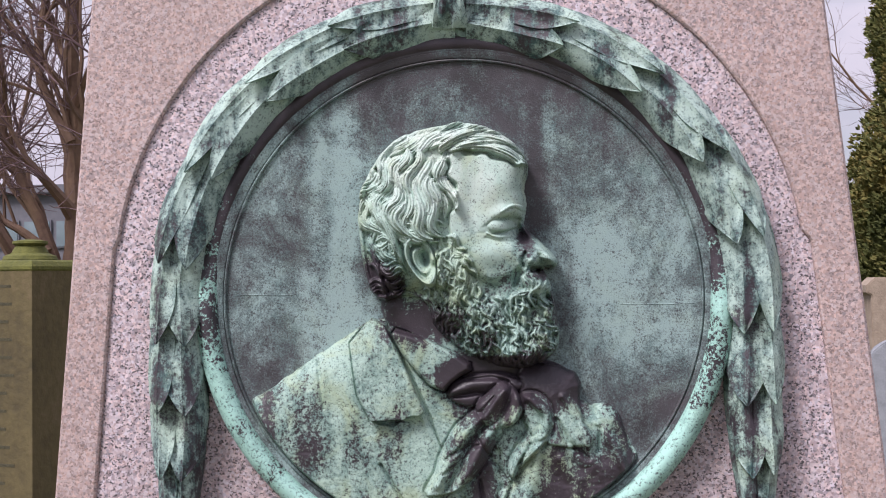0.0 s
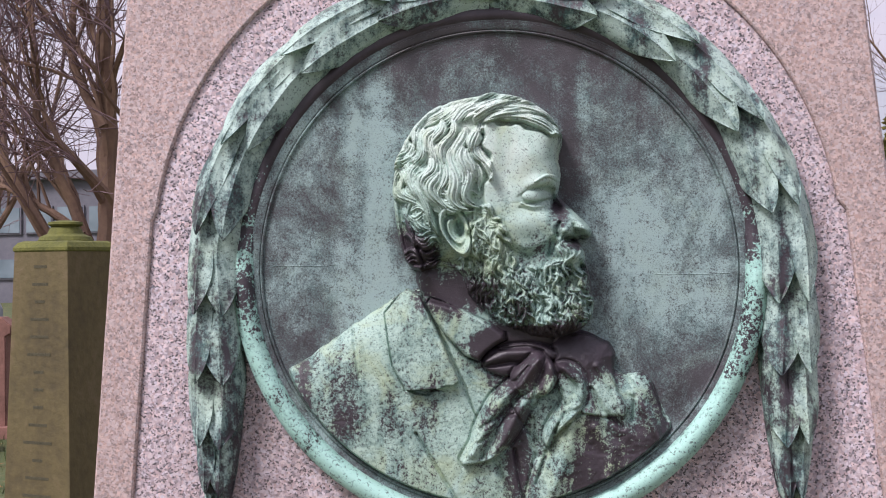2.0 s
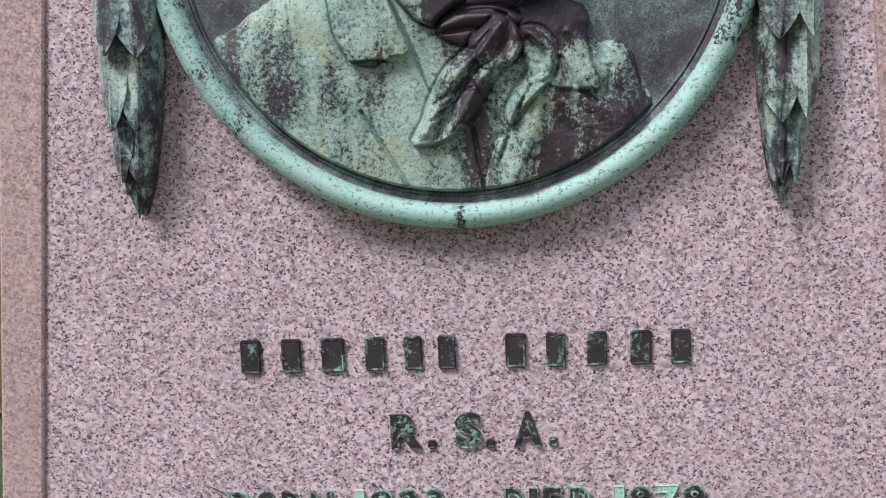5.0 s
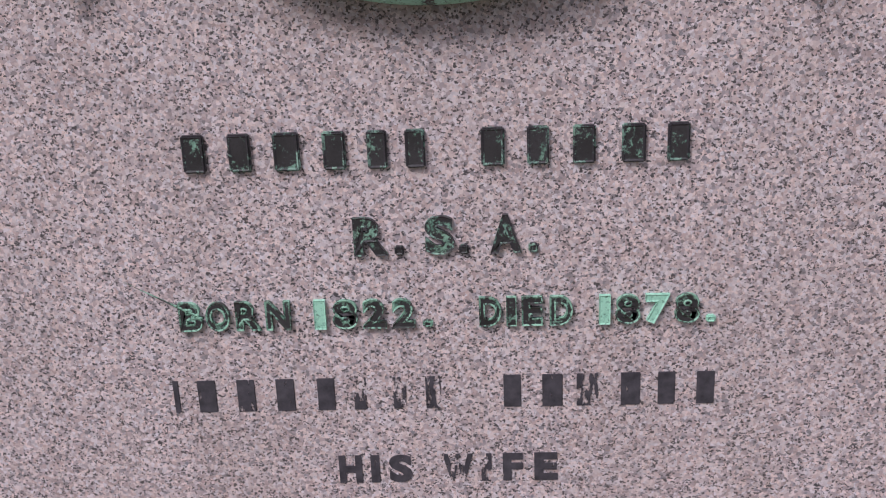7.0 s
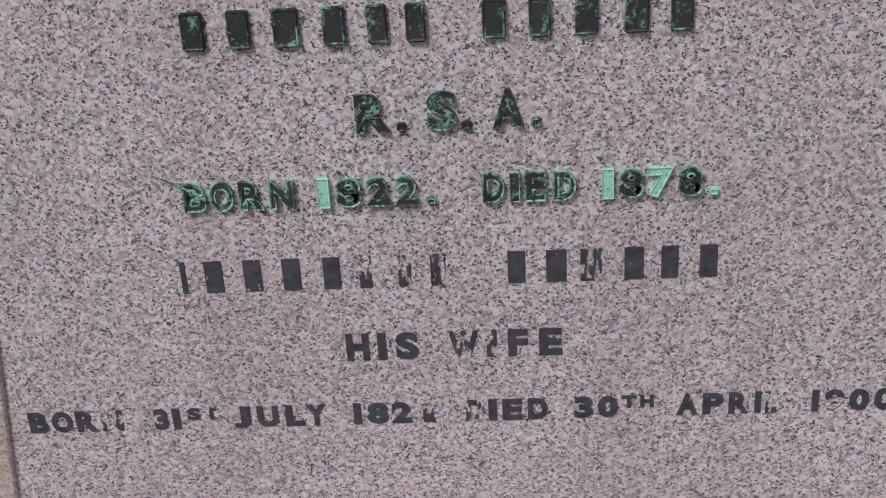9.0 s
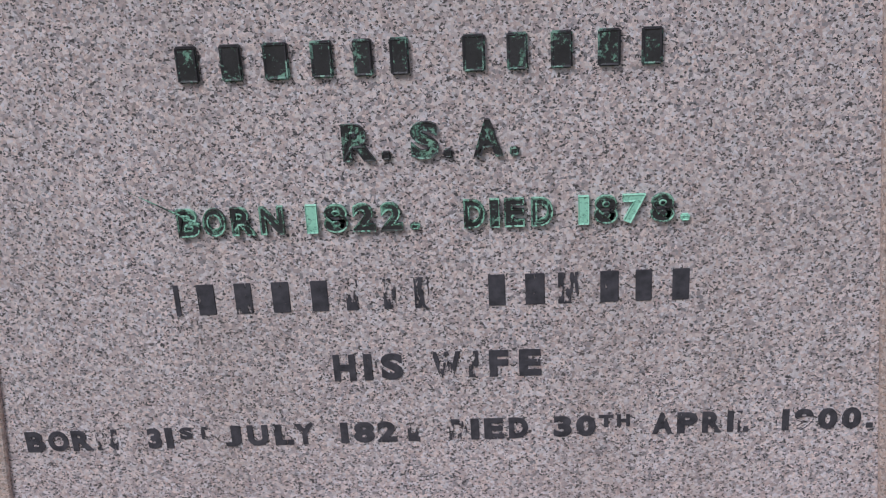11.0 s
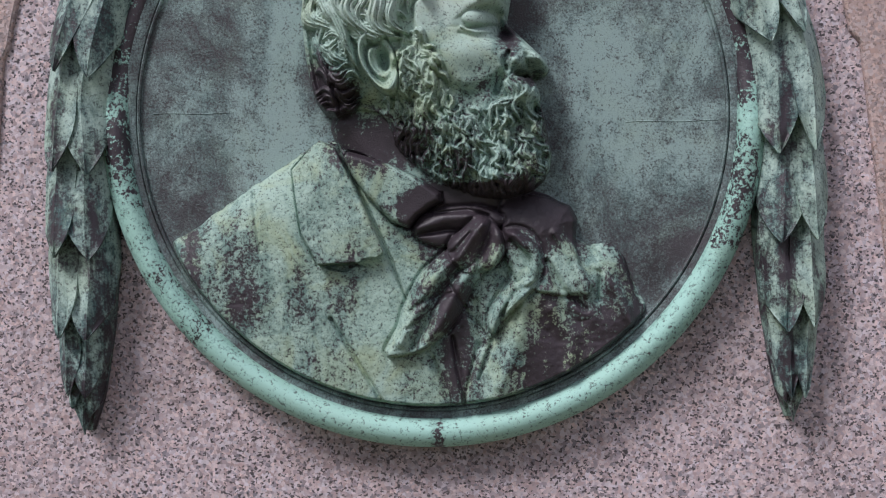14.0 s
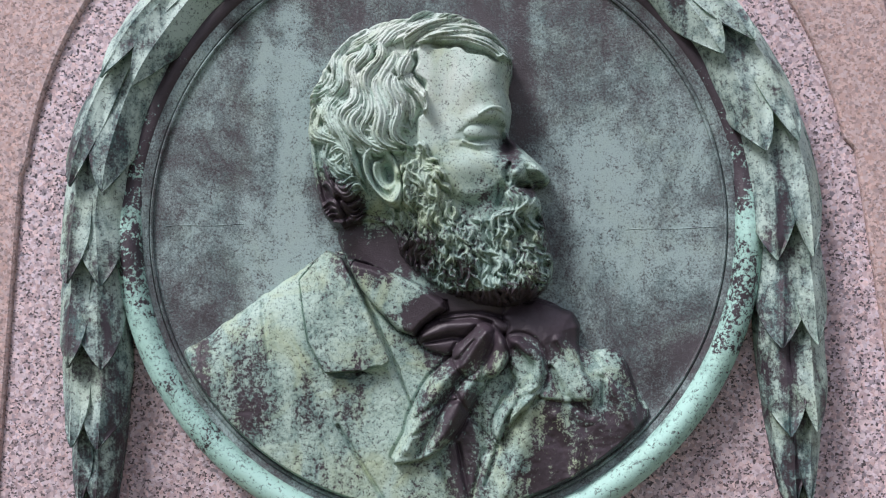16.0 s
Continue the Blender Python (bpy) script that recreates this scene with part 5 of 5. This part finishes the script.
# ---- trees ----
def bare_tree(name, x, y, seed, height, limbs, spread, label, twigs=900, main=()):
    """A leafless tree: a forked trunk, bent limbs, and a haze of thin twigs."""
    r = random.Random(seed)
    ob = thing(name, label, "tree", at=pose(x, y, 0))
    tips = []

    def limb(start, way, length, radius, bend, sides, bm, n=9):
        pts, rad, p, d = [], [], start.copy(), way.normalized()
        for i in range(n + 1):
            pts.append(p.copy())
            rad.append(radius * (1 - 0.72 * i / n))
            d = (d + Vector((r.uniform(-bend, bend), r.uniform(-bend, bend), r.uniform(-bend * 0.5, bend * 0.8)))).normalized()
            p = p + d * (length / n)
        tube_into(bm, pts, rad, sides)
        return pts, rad, d

    trunk = bmesh.new()
    base, brad, _ = limb(Vector((0, 0, -0.1)), Vector((0.05, 0, 1)), 1.3, 0.30, 0.05, 10, trunk)
    part("trunk", trunk, bark, ob, smooth=True)
    second = []
    for k, course in enumerate(main):
        bm = bmesh.new()
        pts = []
        for (ax, az), (bx, bz) in zip(course, course[1:]):
            pts += [Vector((ax + (bx - ax) * u + r.uniform(-0.012, 0.012), 0.10 * math.sin(2.0 * k + az), az + (bz - az) * u)) for u in (0.0, 0.5)]
        pts.append(Vector((course[-1][0], 0.0, course[-1][1])))
        thick = (0.105, 0.050, 0.052, 0.070, 0.045, 0.030)[k]
        rad = [thick * (1.15 - 0.75 * i / len(pts)) for i in range(len(pts))]
        tube_into(bm, pts, rad, 9)
        part("limb", bm, bark, ob, smooth=True)
        second += [(pts[i], rad[i], (pts[i + 1] - pts[i]).normalized()) for i in range(3, len(pts) - 1)]
    for k in range(limbs):
        bm = bmesh.new()
        a = math.tau * (k + r.uniform(-0.25, 0.25)) / limbs + 0.4
        way = Vector((math.cos(a) * spread, math.sin(a) * spread, r.uniform(0.9, 1.5)))
        pts, rad, _ = limb(base[-2], way, height * r.uniform(0.7, 1.0), r.uniform(0.08, 0.12), 0.13, 8, bm, 12)
        part("limb", bm, bark, ob, smooth=True)
        second += [(pts[i], rad[i], (pts[i + 1] - pts[i]).normalized()) for i in range(2, 12)]
    bm = bmesh.new()
    for p, ra, d in second:
        for _ in range(1):
            way = d + Vector((r.uniform(-1, 1), r.uniform(-1, 1), r.uniform(-0.5, 0.9)))
            pts, rad, _ = limb(p, way, r.uniform(1.2, 2.6), max(0.018, ra * 0.45), 0.22, 5, bm, 7)
            tips += [(q, (pts[min(i + 1, 7)] - pts[i - 1]).normalized()) for i, q in enumerate(pts) if i > 1]
    part("branches", bm, bark, ob, smooth=True)
    tagged(ob.children[-1], kind="stuff")
    bm = bmesh.new()
    for _ in range(twigs):
        p, d = r.choice(tips)
        way = d + Vector((r.uniform(-1.1, 1.1), r.uniform(-1.1, 1.1), r.uniform(-0.9, 0.7)))
        pts, rad, _ = limb(p, way, r.uniform(0.5, 1.5), r.uniform(0.006, 0.012), 0.28, 3, bm, 5)
        for q in pts[1:5:2]:
            limb(q, way + Vector((r.uniform(-1.4, 1.4), r.uniform(-1.4, 1.4), r.uniform(-1, 1))), r.uniform(0.3, 0.8), 0.005, 0.3, 3, bm, 3)
    part("twigs", bm, twig_bark, ob)
    tagged(ob.children[-1], kind="stuff")
    return ob


bare_tree("bare_tree", -4.45, 10.0, 5, 6.0, 2, 0.9, "bare winter tree with several bent limbs and fine twigs", 750, (
    ((0.00, 0.9), (0.11, 1.82), (0.12, 2.17), (0.15, 2.74), (0.16, 3.12), (0.14, 3.50), (0.16, 3.98), (0.22, 4.46), (0.30, 5.6)),
    ((0.15, 3.00), (-0.02, 3.31), (-0.17, 3.62), (-0.20, 3.89), (-0.16, 4.47), (-0.22, 5.4)),
    ((0.14, 3.56), (0.02, 3.85), (-0.08, 4.12), (-0.15, 4.37), (-0.20, 5.0)),
    ((0.00, 1.2), (-0.10, 1.85), (-0.19, 2.09), (-0.37, 2.46), (-0.52, 2.84), (-0.60, 3.13), (-0.58, 3.55), (-0.70, 4.6)),
    ((-0.10, 1.9), (-0.33, 2.08), (-0.53, 2.21), (-0.62, 2.27), (-1.10, 2.5)),
    ((-0.17, 3.62), (-0.25, 3.76), (-0.46, 4.09), (-0.62, 4.33), (-0.9, 4.9))))
bare_tree("bare_tree", -13.0, 24.0, 9, 8.5, 6, 0.7, "bare winter tree far behind the gravestones", 450)
bare_tree("bare_tree", 13.5, 33.0, 12, 9.5, 6, 0.6, "bare winter tree far behind a conifer", 700)


def conifer(x, y, height, width, seed):
    """A dense golden-green cypress: a trunk and many flattened sprays with a ragged outline."""
    r = random.Random(seed)
    ob = thing("conifer", "dense golden-green conifer with ragged outline", "tree", at=pose(x, y, 0))
    part("trunk", lathe_bm([(0.22, -0.1), (0.16, 1.0), (0.05, height * 0.95)], 9), bark, ob, smooth=True)
    verts, faces = [], []

    def crown_taper(t):
        return (1 - 0.5 * t ** 1.6) if height > 6 else math.sqrt(max(0.0, 1 - t ** 3))

    for _ in range(60000 if height > 6 else 26000):
        t = r.random() ** 0.8
        z = 0.25 + t * (height - 0.3)
        a = r.uniform(0, math.tau)
        lump = 1 + 0.22 * noise.noise(Vector((math.cos(a) * 1.6, math.sin(a) * 1.6, z * 0.9)))
        rad = width * crown_taper(t) * lump * r.uniform(0.68, 1.0) ** 0.5
        c = Vector((math.cos(a) * rad, math.sin(a) * rad, z))
        out = Vector((math.cos(a), math.sin(a), r.uniform(0.1, 1.1))).normalized()
        side = out.cross(Vector((r.uniform(-1, 1), r.uniform(-1, 1), 1))).normalized()
        for k in range(4):
            w = (out + side * r.uniform(-1.0, 1.0) + Vector((r.uniform(-0.5, 0.5), r.uniform(-0.5, 0.5), r.uniform(-0.4, 0.6)))).normalized()
            ln = r.uniform(0.045, 0.10)
            sd = w.cross(Vector((r.uniform(-1, 1), r.uniform(-1, 1), r.uniform(-1, 1)))).normalized() * ln * 0.22
            up = w.cross(sd).normalized() * ln * 0.05
            i = len(verts)
            verts += [c, c + w * ln * 0.5 + sd + up, c + w * ln, c + w * ln * 0.5 - sd + up]
            faces.append((i, i + 1, i + 2, i + 3))
    n0 = len(verts)
    for i in range(25):
        t = i / 24
        for k in range(28):
            a = math.tau * k / 28
            z = 0.25 + t * (height - 0.6)
            rad = 0.84 * width * crown_taper(t) * (1 + 0.22 * noise.noise(Vector((math.cos(a) * 1.6, math.sin(a) * 1.6, z * 0.9))) + 0.12 * noise.noise(Vector((math.cos(a) * 6, math.sin(a) * 6, z * 4))))
            verts.append(Vector((math.cos(a) * rad, math.sin(a) * rad, z)))
    for i in range(24):
        for k in range(28):
            m = (k + 1) % 28
            faces.append((n0 + i * 28 + k, n0 + i * 28 + m, n0 + i * 28 + 28 + m, n0 + i * 28 + 28 + k))
    me = bpy.data.meshes.new("crown")
    me.from_pydata([tuple(v) for v in verts], [], faces)
    me.materials.append(conifer_leaf)
    crown = new("crown", me)
    crown.parent = ob
    tagged(crown, kind="stuff")
    return ob


conifer(6.35, 13.0, 11.0, 2.0, 3)
conifer(5.40, 11.6, 3.75, 1.55, 8)


# ---- the building beyond ----
def office_block():
    ob = thing("building", "long low grey building with bands of windows", "building", at=pose(-30.0, 52.0, 0, 0, 0, -6))
    part("wall", box_bm(-24, 24, 0, 12, -0.2, 5.7, 0.03), slate, ob)
    part("roof", box_bm(-24.4, 24.4, -0.4, 12.4, 5.69, 6.1, 0.05), slate, ob)
    for z0, z1 in ((1.1, 2.1), (3.2, 4.5)):
        for i in range(30):
            x0 = -23.6 + i * 1.58
            w = part("window", box_bm(x0, x0 + 1.38, -0.10, 0.10, z0, z1), slate, ob)
            part("pane", box_bm(x0 + 0.07, x0 + 1.31, -0.13, -0.07, z0 + 0.07, z1 - 0.07), window_glass, w)
    return ob


office_block()
